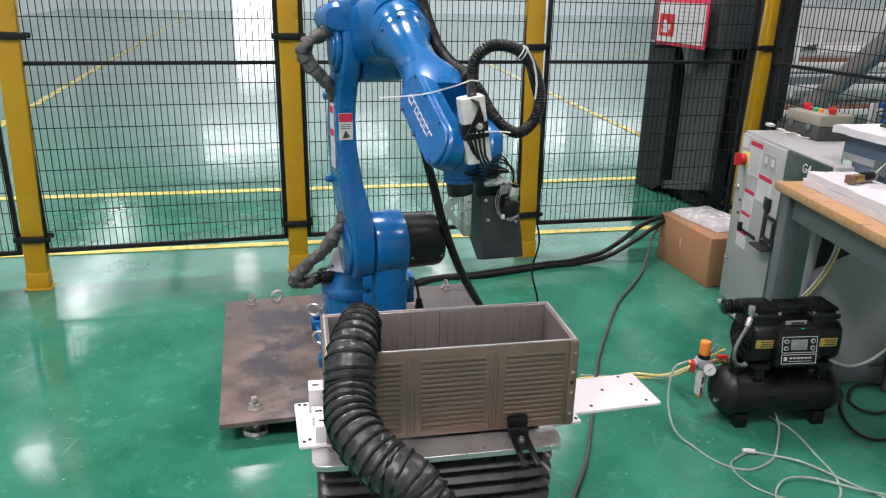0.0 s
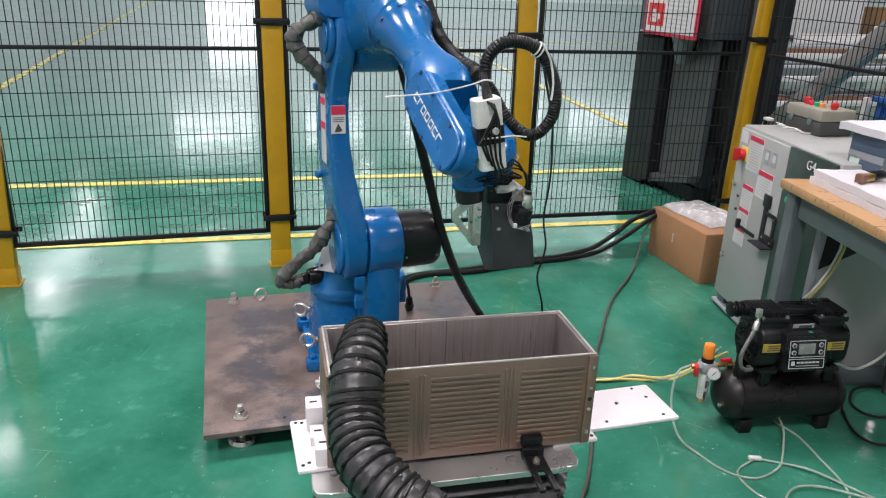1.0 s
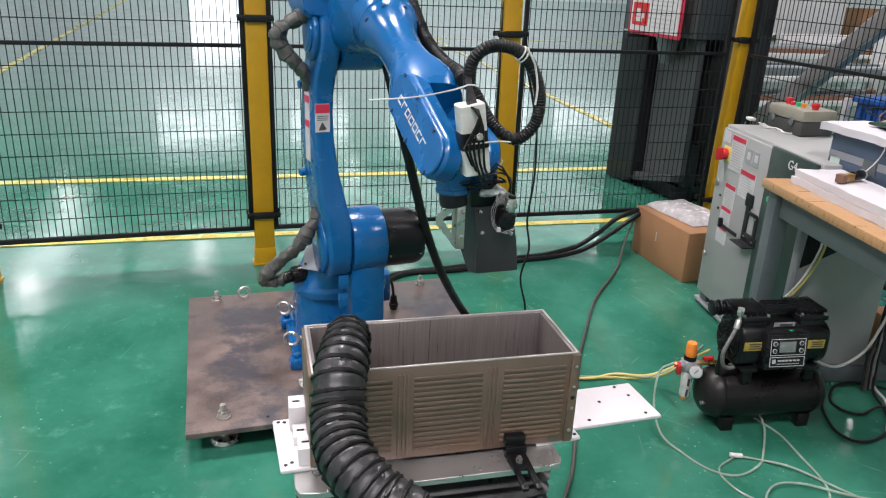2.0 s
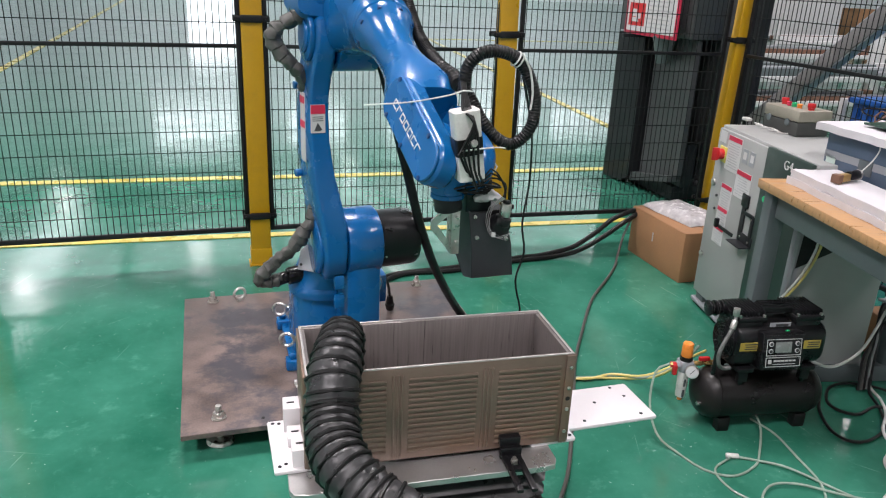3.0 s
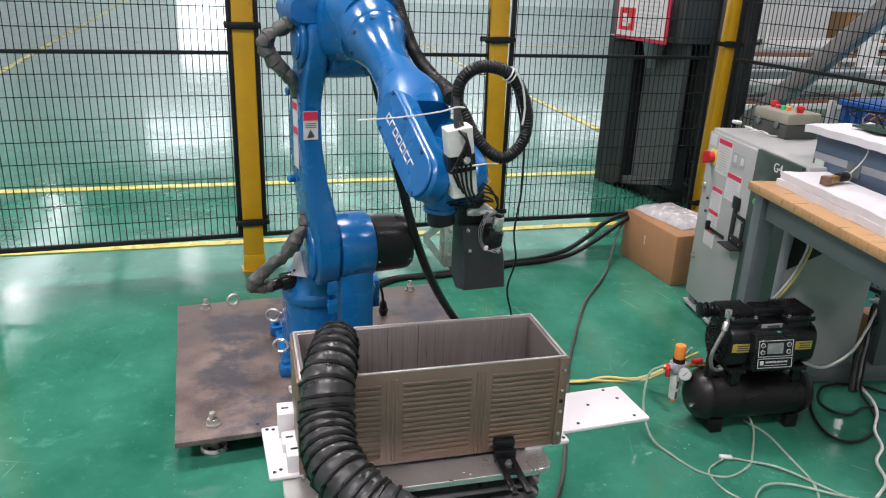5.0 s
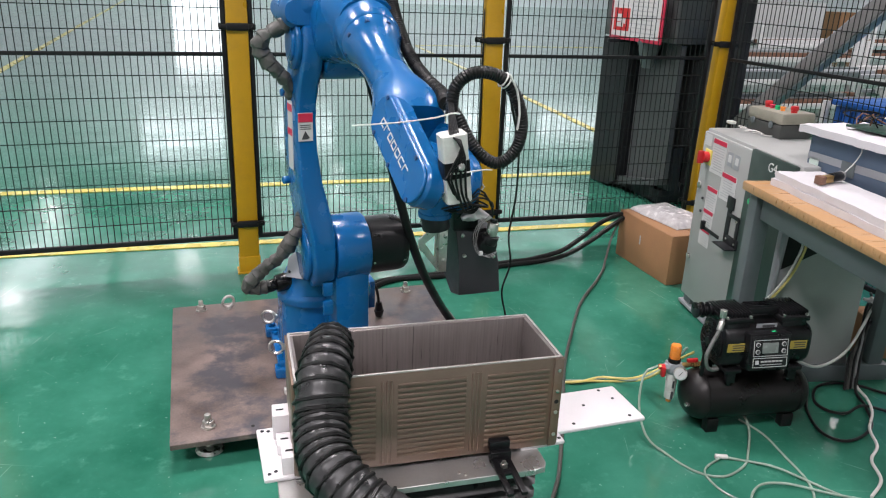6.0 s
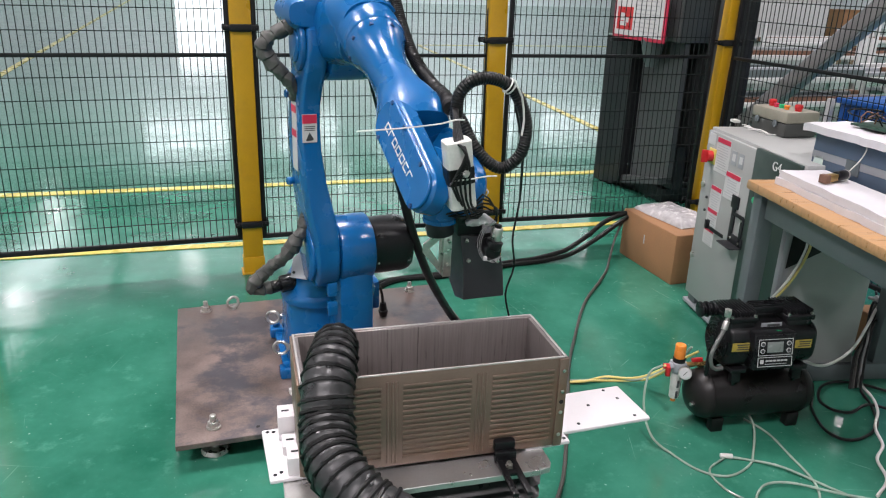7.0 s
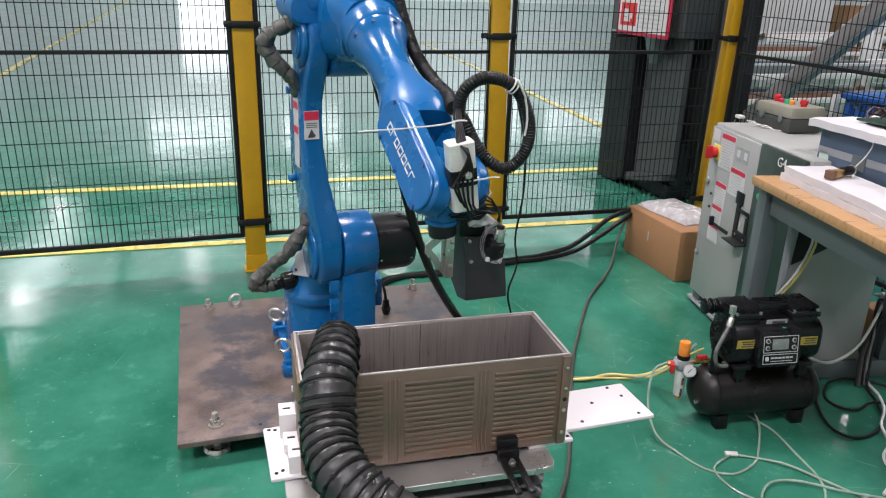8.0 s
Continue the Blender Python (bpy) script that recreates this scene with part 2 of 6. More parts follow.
def smooth_path(pts, step):
    """A Catmull-Rom line through pts, sampled about every step metres."""
    P = [Vector(p) for p in pts]
    P = [2 * P[0] - P[1], *P, 2 * P[-1] - P[-2]]
    out = []
    for i in range(1, len(P) - 2):
        n = max(2, int((P[i + 1] - P[i]).length / step))
        for k in range(n):
            t = k / n
            out.append(0.5 * (2 * P[i] + (P[i + 1] - P[i - 1]) * t + (2 * P[i - 1] - 5 * P[i] + 4 * P[i + 1] - P[i + 2]) * t * t
                              + (3 * P[i] - P[i - 1] - 3 * P[i + 1] + P[i + 2]) * t ** 3))
    out.append(P[-2])
    return out


def hose(bm, pts, r, seg=8, step=0.02, radius=None):
    """A bent tube; radius(s) gives its radius along the way, in metres."""
    path = smooth_path(pts, step)
    st, s = [], 0.0
    a = None
    for i, p in enumerate(path):
        d = (path[min(i + 1, len(path) - 1)] - path[max(i - 1, 0)]).normalized()
        a = frame_of(d)[0] if a is None else (a - d * a.dot(d)).normalized()
        if i:
            s += (p - path[i - 1]).length
        k = radius(s) if radius else r
        st.append((p, a, d.cross(a), k, k, 2))
    rings(bm, st, seg)


def prism(bm, outline, x0, x1, m=None):
    """A slab with an outline in the (y, z) plane, from x0 to x1."""
    lo = [bm.verts.new((x0, y, z)) for y, z in outline]
    hi = [bm.verts.new((x1, y, z)) for y, z in outline]
    n = len(lo)
    bm.faces.new(lo), bm.faces.new(list(reversed(hi)))
    for i in range(n):
        bm.faces.new((lo[i], hi[i], hi[(i + 1) % n], lo[(i + 1) % n]))
    if m is not None:
        bmesh.ops.transform(bm, matrix=m, verts=lo + hi)
    return lo + hi


def part(name, bm, material, parent=None, label="", smooth=True, bevel=0.0, kind=""):
    """Links a bmesh as one mesh object, under parent if there is one."""
    bmesh.ops.recalc_face_normals(bm, faces=bm.faces)
    me = bpy.data.meshes.new(name)
    bm.to_mesh(me)
    bm.free()
    me.materials.append(material)
    if smooth:
        me.polygons.foreach_set("use_smooth", [True] * len(me.polygons))
        me.set_sharp_from_angle(angle=radians(35))
    ob = new(name, me)
    if parent is not None:
        ob.parent = parent
    if bevel:
        mod = ob.modifiers.new("edge", "BEVEL")
        mod.width, mod.segments, mod.limit_method, mod.angle_limit = bevel, 2, "ANGLE", radians(40)
    return tagged(ob, label=label, kind=kind)


def thing(name, place, label, category, group="", kind=""):
    e = new(name)
    e.empty_display_size = 0.1
    e.matrix_world = place
    return tagged(e, label, category, group, kind)


def made(fn, *args, **kw):
    bm = bmesh.new()
    fn(bm, *args, **kw)
    return bm


def words(text, size, place, material, parent, name="lettering", depth=0.0006):
    c = bpy.data.curves.new(name, "FONT")
    c.body, c.size, c.extrude, c.align_x, c.align_y = text, size, depth, "CENTER", "CENTER"
    tmp = bpy.data.objects.new(name, c)
    me = bpy.data.meshes.new_from_object(tmp)
    bpy.data.objects.remove(tmp)
    me.materials.clear()
    me.materials.append(material)
    ob = new(name, me)
    ob.parent = parent
    ob.matrix_basis = place
    return ob


# ---- the hall ----
def slab(name, c, s, material, label="", kind="structure", category=""):
    ob = part(name, made(box, c, s), material, smooth=False, kind=kind, label=label)
    return tagged(ob, category=category)


slab("floor", (5, 17, -0.1), (50, 60, 0.2), GREEN, "glossy green epoxy workshop floor with scuffs")
slab("ceiling", (5, 17, 10.1), (50, 60, 0.2), CEILING_GREY, "grey hall ceiling")
slab("wall_south", (5, -13.1, 5), (50, 0.2, 10.4), WALL_WHITE, "plain pale hall wall")
slab("wall_east", (30.1, 17, 5), (0.2, 60, 10.4), WALL_WHITE, "plain pale hall wall")
slab("wall_west", (-9.7, 17, 5), (0.2, 60, 10.4), WALL_WHITE, "plain white hall side wall")


def far_wall():
    """The wall at the far end, in pieces round a tall doorway and a row of high windows."""
    y, th = 45.0, 0.3
    door = (-0.6, 2.3, 0.0, 4.1)
    wins = [(-3.0, 1.9), (5.0, 8.8), (11.5, 15.5), (17.5, 21.5), (23.4, 28.4)]
    z0, z1 = 7.2, 9.1
    bm = bmesh.new()
    box(bm, ((-9.6 + door[0]) / 2, y, door[3] / 2), (door[0] + 9.6, th, door[3]))
    box(bm, ((door[1] + 30) / 2, y, door[3] / 2), (30 - door[1], th, door[3]))
    box(bm, (10.2, y, (door[3] + z0) / 2), (39.6, th, z0 - door[3]))
    box(bm, (10.2, y, (z1 + 10) / 2), (39.6, th, 10 - z1))
    xs = [-9.6] + [v for w in wins for v in w] + [30]
    for a, b in zip(xs[::2], xs[1::2]):
        box(bm, ((a + b) / 2, y, (z0 + z1) / 2), (b - a, th, z1 - z0))
    wall = part("wall_north", bm, WALL_WHITE, kind="structure", smooth=False, label="pale end wall with a doorway and high windows")
    for i, (a, b) in enumerate(wins):
        w = thing("window_%d" % (i + 1), pose((a + b) / 2, y, (z0 + z1) / 2), "high workshop window bright with daylight", "window", kind="structure")
        part("pane", made(box, (0, 0.05, 0), (b - a, 0.02, z1 - z0)), DAYLIGHT, w, smooth=False)
        fr = bmesh.new()
        for k in range(5):
            box(fr, (-(b - a) / 2 + 0.03 + k * (b - a - 0.06) / 4, -0.02, 0), (0.06, 0.08, z1 - z0))
        part("frame", fr, BENCH_GREY, w, smooth=False)
    part("door_opening", made(box, ((door[0] + door[1]) / 2, y + 0.1, door[3] / 2), (door[1] - door[0], 0.02, door[3])), DAYLIGHT,
         smooth=False, kind="structure", label="open loading doorway full of daylight")


far_wall()


def roof_glow(x0, x1, y1):
    """An added, unseen glowing strip under the ceiling, in a steel frame; it pales the floor."""
    y0, zz = 25.2, 9.97
    w = thing("roof_glow", pose((x0 + x1) / 2, (y0 + y1) / 2, zz), "unseen glowing roof strip added to pale the floor's reflection", "roof light", kind="structure")
    part("pane", made(box, (0, 0, 0), (x1 - x0, y1 - y0, 0.03)), ROOF_GLOW, w, smooth=False)
    for k in range(4):
        part("frame", made(box, (0, -(y1 - y0) / 2 + k * (y1 - y0) / 3, -0.04), (x1 - x0, 0.08, 0.06)), BENCH_GREY, w, smooth=False)


for x0, x1, y1 in ((-9.3, -3.6, 31.5), (-3.2, 2.6, 31.5), (3.0, 8.8, 39.0), (9.2, 15.0, 39.0), (15.4, 21.2, 39.0)):
    roof_glow(x0, x1, y1)


def floor_line(p, q, w, label):
    p, q = Vector(p), Vector(q)
    a = math.atan2(q.y - p.y, q.x - p.x)
    bm = made(box, (0, 0, 0.002), ((q - p).length, w, 0.004))
    ob = part("floor_marking", bm, LINE_YELLOW, smooth=False, kind="structure", label=label)
    ob.matrix_world = Matrix.Translation(((p.x + q.x) / 2, (p.y + q.y) / 2, 0.0015)) @ Matrix.Rotation(a, 4, "Z")


floor_line((-8.5, 1.52), (2.9, 0.925), 0.065, "worn yellow line beside the safety fence")
floor_line((-8.5, 2.71), (3.98, 2.17), 0.085, "yellow walkway line painted on the floor")
floor_line((3.92, 2.2), (5.1, 14.2), 0.085, "yellow walkway line painted on the floor")
floor_line((-2.5, 2.5), (-2.72, 43), 0.10, "yellow walkway line painted on the floor")
floor_line((5.1, 14.2), (20, 13.8), 0.10, "yellow walkway line painted on the floor")


# ---- safety fence ----
FENCE_Z0, FENCE_Z1, BAR_Z = 0.19, 2.0, 1.086


def fence_panel(p, q, label):
    """A mesh panel from p to q: a frame, a middle bar and welded wires 30 x 100 mm apart."""
    p, q = Vector((*p, 0)), Vector((*q, 0))
    w = (q - p).length
    t = thing("mesh_fence", Matrix.Translation(p) @ Matrix.Rotation(math.atan2(q.y - p.y, q.x - p.x), 4, "Z"), label, "fence panel", "safety fence")
    for z, h in ((FENCE_Z0, 0.022), (BAR_Z, 0.018), (FENCE_Z1, 0.022)):
        part("rail", made(box, (w / 2, 0, z), (w, 0.022, h), bevel=0.003), BLACK_PAINT, t)
    for x in (0.011, w - 0.011):
        part("stile", made(box, (x, 0, (FENCE_Z0 + FENCE_Z1) / 2), (0.022, 0.024, FENCE_Z1 - FENCE_Z0), bevel=0.003), BLACK_PAINT, t)
    bm = bmesh.new()
    n = int(w / 0.0293)
    for i in range(1, n):
        x = w * i / n + random.uniform(-0.0012, 0.0012)
        rod(bm, (x, 0, FENCE_Z0), (x, 0, FENCE_Z1), 0.0023, seg=5)
    z = FENCE_Z0 + 0.1
    while z < FENCE_Z1:
        rod(bm, (0, -0.004, z), (w, -0.004, z), 0.0023, seg=5)
        z += 0.1
    part("wire_mesh", bm, WIRE_DARK, t, kind="stuff")


def fence_post(x, y, clamps, lean=(0, 0), width=0.098, label="yellow steel fence post with black clamps"):
    t = thing("fence_post", pose(x, y, 0, lean[0], lean[1], 0), label, "fence post", "safety fence")
    part("upright", made(box, (0, 0, 1.02), (width, 0.06, 2.03), bevel=0.006), POST_YELLOW, t)
    bm = bmesh.new()
    box(bm, (0, 0, 0.045), (width + 0.008, 0.072, 0.085), bevel=0.005)
    part("foot_sleeve", bm, POST_YELLOW, t)
    part("foot_plate", made(box, (0, 0, 0.004), (width + 0.026, 0.095, 0.008), bevel=0.002), POST_YELLOW, t)
    for z in clamps:
        bm = bmesh.new()
        box(bm, (0, -0.036, z), (0.165, 0.014, 0.026), bevel=0.005)
        box(bm, (0, -0.038, z), (0.10, 0.018, 0.034), bevel=0.006)
        box(bm, (0, 0.036, z), (0.165, 0.012, 0.026), bevel=0.004)
        rod(bm, (-0.068, -0.048, z), (-0.068, 0.046, z), 0.006, seg=8)
        rod(bm, (0.068, -0.048, z), (0.068, 0.046, z), 0.006, seg=8)
        part("clamp", bm, BLACK_PAINT, t, "black moulded clamp")


fence_post(-1.02, 0.62, (0.26, 1.21), (0, 2.0))
fence_post(0.25, 0.64, (0.263, 1.21))
fence_post(1.535, 0.615, (0.25, 1.165), (0, -1.0))
fence_post(2.845, 0.55, (0.25, 1.165), (0, 1.6), 0.066)
fence_panel((-2.25, 0.60), (-1.070, 0.615), "black welded mesh fence panel between yellow posts")
fence_panel((-0.970, 0.62), (0.200, 0.635), "black welded mesh fence panel between yellow posts")
fence_panel((0.300, 0.635), (1.485, 0.615), "black welded mesh fence panel between yellow posts")
fence_panel((1.585, 0.615), (2.805, 0.56), "black welded mesh fence panel in front of a dark machine")
fence_panel((2.90, 0.50), (2.90, -1.10), "black welded mesh fence panel behind the workbench")


# ---- steel base plate with its bolts ----
PLATE_TOP = 0.085


def base_plate():
    t = thing("base_plate", pose(0, 0, 0), "stained mill-steel floor plate under the robot arm", "steel plate")
    x0, x1, y0, y1 = -0.115, 1.03, -0.985, 0.055
    part("plate", made(box, ((x0 + x1) / 2, (y0 + y1) / 2, PLATE_TOP - 0.009), (x1 - x0, y1 - y0, 0.018), bevel=0.0015), STEEL_PLATE, t)
    for x, y in ((0, 0), (0, -0.908), (0.90, 0), (0.90, -0.908)):
        bm = bmesh.new()
        rod(bm, (x, y, PLATE_TOP), (x, y, PLATE_TOP + 0.005), 0.023, seg=20)
        rod(bm, (x, y, PLATE_TOP + 0.005), (x, y, PLATE_TOP + 0.024), 0.018, seg=6, bevel=0.002)
        rod(bm, (x, y, PLATE_TOP + 0.024), (x, y, PLATE_TOP + 0.046), 0.010, seg=12, bevel=0.002)
        part("levelling_bolt", bm, ZINC, t, "zinc-plated levelling bolt and nut")
        bm = bmesh.new()
        rod(bm, (x, y, 0), (x, y, 0.016), 0.045, 0.042, seg=20, bevel=0.003)
        rod(bm, (x, y, 0.016), (x, y, PLATE_TOP - 0.018), 0.012, seg=12)
        part("levelling_foot", bm, ZINC, t)
    for x, y, a in ((0.112, -0.006, 20),):
        bm = bmesh.new()
        eye_ring(bm, (x, y, PLATE_TOP), 0.024, 0.006, a)
        part("lifting_eye", bm, ZINC, t)
    bm = made(rod, (0.135, -0.94, PLATE_TOP - 0.002), (0.135, -0.94, PLATE_TOP + 0.001), 0.006, seg=10)
    part("tapped_hole", bm, BLACK_HOLE, t)


def eye_ring(bm, p, r, w, turn):
    x, y, z = p
    a = radians(turn)
    rod(bm, (x, y, z), (x, y, z + 0.010), w * 2, w * 1.6, seg=12)
    pts = []
    for i in range(17):
        th = 2 * math.pi * i / 16
        pts.append((x + math.cos(a) * r * math.cos(th), y + math.sin(a) * r * math.cos(th), z + 0.008 + r + r * math.sin(th)))
    hose(bm, pts, w, seg=8, step=0.02)


base_plate()
wc = thing("cable_connector", Matrix.Translation((0.266, -0.763, PLATE_TOP)), "small white cable connector lying on the steel plate", "connector")
bm = bmesh.new()
box(bm, (0, 0, 0.009), (0.022, 0.018, 0.018), bevel=0.003)
box(bm, (0.010, 0.012, 0.016), (0.014, 0.016, 0.014), bevel=0.003)
part("connector_shell", bm, TUBE_WHITE, wc)
part("connector_tail", made(hose, [(0, -0.008, 0.008), (-0.006, -0.02, 0.006), (0.004, -0.03, 0.004)], 0.003, seg=6), TUBE_WHITE, wc)


# ---- the robot arm; the reference pose is the one at 3.5 s ----
RB = Vector((0.43, -0.48, PLATE_TOP))
ROBOT = thing("robot_arm", Matrix.Translation(RB), "blue six-axis industrial robot arm bolted to a steel plate", "robot arm")
J2, J3, J5 = Vector((0.37, -0.66, 0.56)), Vector((0.37, -0.72, 1.25)), Vector((0.44, -1.57, 1.09))


# the arm is swung a little about its upright axis
YAW = 7.0
SWING = Matrix.Translation((0.37, -0.70, 0)) @ Matrix.Rotation(radians(YAW), 4, "Z") @ Matrix.Translation((-0.37, 0.70, 0))
AXIS = SWING.to_3x3() @ Vector((1, 0, 0))


def rpart(name, bm, material, parent=None, label="", bevel=0.0, kind="", swung=False):
    """A part of the robot, its mesh given in the place's own coordinates, or in the arm's before its swing."""
    if swung:
        bm.transform(SWING)
    bmesh.ops.translate(bm, vec=-RB, verts=bm.verts)
    return part(name, bm, material, parent or ROBOT, label, bevel=bevel, kind=kind)


def axes(a, b, c, o):
    return Matrix(((a[0], b[0], c[0], o[0]), (a[1], b[1], c[1], o[1]), (a[2], b[2], c[2], o[2]), (0, 0, 0, 1)))


def arc(cy, cz, r, a0, a1, n):
    return [(cy + r * math.cos(radians(a0 + (a1 - a0) * i / n)), cz + r * math.sin(radians(a0 + (a1 - a0) * i / n))) for i in range(n + 1)]


def robot_base():
    z0 = PLATE_TOP
    bm = bmesh.new()
    box(bm, (0.435, -0.475, z0 + 0.014), (0.36, 0.36, 0.028), bevel=0.006)
    X, Y = (1, 0, 0), (0, 1, 0)
    rings(bm, [((0.435, -0.475, z), X, Y, rx, ry, p) for z, rx, ry, p in
               ((z0 + 0.028, 0.160, 0.160, 5), (z0 + 0.10, 0.157, 0.156, 5), (z0 + 0.20, 0.156, 0.153, 4), (z0 + 0.250, 0.153, 0.150, 4), (z0 + 0.262, 0.142, 0.140, 4))], 40)
    rpart("base", bm, ROBOT_BLUE, label="blue cast base with a bolted flange")
    for x, y in ((0.263, -0.305), (0.263, -0.640), (0.607, -0.305), (0.607, -0.640)):
        bm = bmesh.new()
        box(bm, (x, y, z0 + 0.02), (0.05, 0.055, 0.04), bevel=0.008)
        rod(bm, (x, y, z0 + 0.04), (x, y, z0 + 0.055), 0.014, seg=6, bevel=0.002)
        rpart("mounting_foot", bm, ROBOT_BLUE)
    for y in (-0.335, -0.60):
        bm = bmesh.new()
        rod(bm, (0.285, y, z0 + 0.095), (0.272, y, z0 + 0.095), 0.011, seg=12)
        pts = [(0.250 + 0.024 * math.cos(2 * math.pi * i / 16), y - 0.008 * math.cos(2 * math.pi * i / 16), z0 + 0.095 + 0.024 * math.sin(2 * math.pi * i / 16)) for i in range(17)]
        hose(bm, pts, 0.006, seg=8)
        rpart("lifting_eye", bm, ZINC, label="zinc-plated lifting eye")
    # turntable and shoulder
    bm = bmesh.new()
    rings(bm, [((x, y, z), X, Y, rx, ry, p) for z, x, y, rx, ry, p in
               ((z0 + 0.252, 0.440, -0.485, 0.158, 0.152, 2.8), (z0 + 0.256, 0.440, -0.487, 0.170, 0.163, 2.8), (z0 + 0.276, 0.440, -0.490, 0.172, 0.165, 2.8), (z0 + 0.286, 0.440, -0.492, 0.168, 0.161, 2.8), (z0 + 0.296, 0.440, -0.497, 0.158, 0.150, 2.8),
                (z0 + 0.335, 0.443, -0.52, 0.143, 0.134, 2.7), (z0 + 0.40, 0.448, -0.54, 0.126, 0.116, 2.6), (z0 + 0.45, 0.455, -0.55, 0.104, 0.097, 2.6), (z0 + 0.475, 0.458, -0.55, 0.080, 0.075, 2.6))], 48)
    rpart("turntable", bm, ROBOT_BLUE, label="blue cast turntable with a sloping skirt")
    bm = bmesh.new()
    box(bm, (0.498, -0.655, 0.37), (0.135, 0.20, 0.42), bevel=0.035)
    rod(bm, (0.440, J2.y, J2.z), (0.562, J2.y, J2.z), 0.118, seg=56, bevel=0.008)
    rpart("shoulder", bm, ROBOT_BLUE, label="blue cast shoulder housing", swung=True)
    for z in (0.47, 0.40):
        rpart("cover_strip", made(box, (0.410, -0.745, z - 0.02), (0.034, 0.020, 0.05), bevel=0.004), ROBOT_BLUE, swung=True)
    bm = bmesh.new()
    rod(bm, (0.562, J2.y, J2.z), (0.572, J2.y, J2.z), 0.098, seg=40)
    rings(bm, [((x, J2.y, J2.z), (0, 1, 0), (0, 0, 1), r, r, 2.5) for x, r in ((0.570, 0.097), (0.675, 0.097), (0.695, 0.094), (0.708, 0.085), (0.714, 0.068), (0.716, 0.05))], 48)
    motor = rpart("shoulder_motor", bm, MOTOR_BLACK, label="black servo motor cover", swung=True)
    # the highlight along the cover's seam, drawn as a pale grey strip
    bm = bmesh.new()
    box(bm, (0.632, J2.y - 0.089, J2.z - 0.040), (0.125, 0.004, 0.0022))
    rpart("seam_highlight", bm, PANEL_GREY, motor, swung=True)
    rpart("cover_screw", made(rod, (0.576, J2.y - 0.088, J2.z - 0.036), (0.576, J2.y - 0.096, J2.z - 0.036), 0.004, seg=8), ZINC, motor, swung=True)
    bm = bmesh.new()
    tilt = Matrix.Translation((0.340, -0.612, 0.494)) @ Matrix.Rotation(radians(48), 4, "Z") @ Matrix.Rotation(radians(24), 4, "Y")
    prism(bm, [(-0.05, -0.045), (0.04, -0.05), (0.045, 0.02), (0.01, 0.055), (-0.035, 0.05)], -0.008, 0.004, tilt)
    plate = rpart("connector_plate", bm, PANEL_GREY, label="grey cover plate", bevel=0.002)
    for y, z in ((-0.032, -0.025), (0.028, -0.030)):
        rpart("screw", made(rod, tilt @ Vector((-0.007, y, z)), tilt @ Vector((-0.011, y, z)), 0.005, seg=8), DARK_IRON, plate)
    bm = bmesh.new()
    rod(bm, (0.345, -0.56, 0.425), (0.26, -0.575, 0.415), 0.031, seg=20, bevel=0.004)
    rod(bm, (0.262, -0.575, 0.415), (0.225, -0.585, 0.410), 0.022, seg=16, bevel=0.003)
    rpart("cable_gland", bm, MOTOR_BLACK, label="black cable gland")
    bm = bmesh.new()
    hose(bm, [(0.615, -0.40, 0.33), (0.66, -0.32, 0.30), (0.70, -0.27, 0.22), (0.715, -0.245, 0.15)], 0.006, seg=8)
    rod(bm, (0.715, -0.245, 0.155), (0.716, -0.244, 0.118), 0.013, 0.017, seg=14, bevel=0.003)
    rod(bm, (0.716, -0.244, 0.120), (0.716, -0.244, 0.090), 0.021, 0.016, seg=16, bevel=0.004)
    rpart("service_plug", bm, RUBBER, label="black cable with a hanging plug")
    bm = bmesh.new()
    box(bm, (0.625, -0.44, 0.30), (0.03, 0.10, 0.11), bevel=0.005)
    rpart("side_cover", bm, ROBOT_BLUE)


robot_base()


def wrapped(bm, pts, r, pitch=0.035, amp=0.12):
    """A cable bundle wound with tape: each turn laps over the next, and the whole swells and pinches."""
    hose(bm, pts, r, seg=16, step=0.003, radius=lambda s: r * (1 + 1.3 * amp * ((s / pitch + 0.15 * math.sin(41 * s)) % 1.0 - 0.5) + 0.6 * amp * math.sin(37 * s + 1)))


def crumpled(bm, pts, r):
    """The tape-wound bundle with creases at an angle."""
    wrapped(bm, pts, r, 0.031, 0.15)
    for v in bm.verts:
        n = noise.noise_vector(v.co * 38)
        v.co += Vector(n) * 0.0070


def corrugated(bm, pts, r, pitch=0.0066, depth=0.13, seg=14):
    hose(bm, pts, r, seg=seg, step=pitch / 3, radius=lambda s: r * (1 - depth * (0.5 + 0.5 * math.cos(2 * math.pi * s / pitch))))


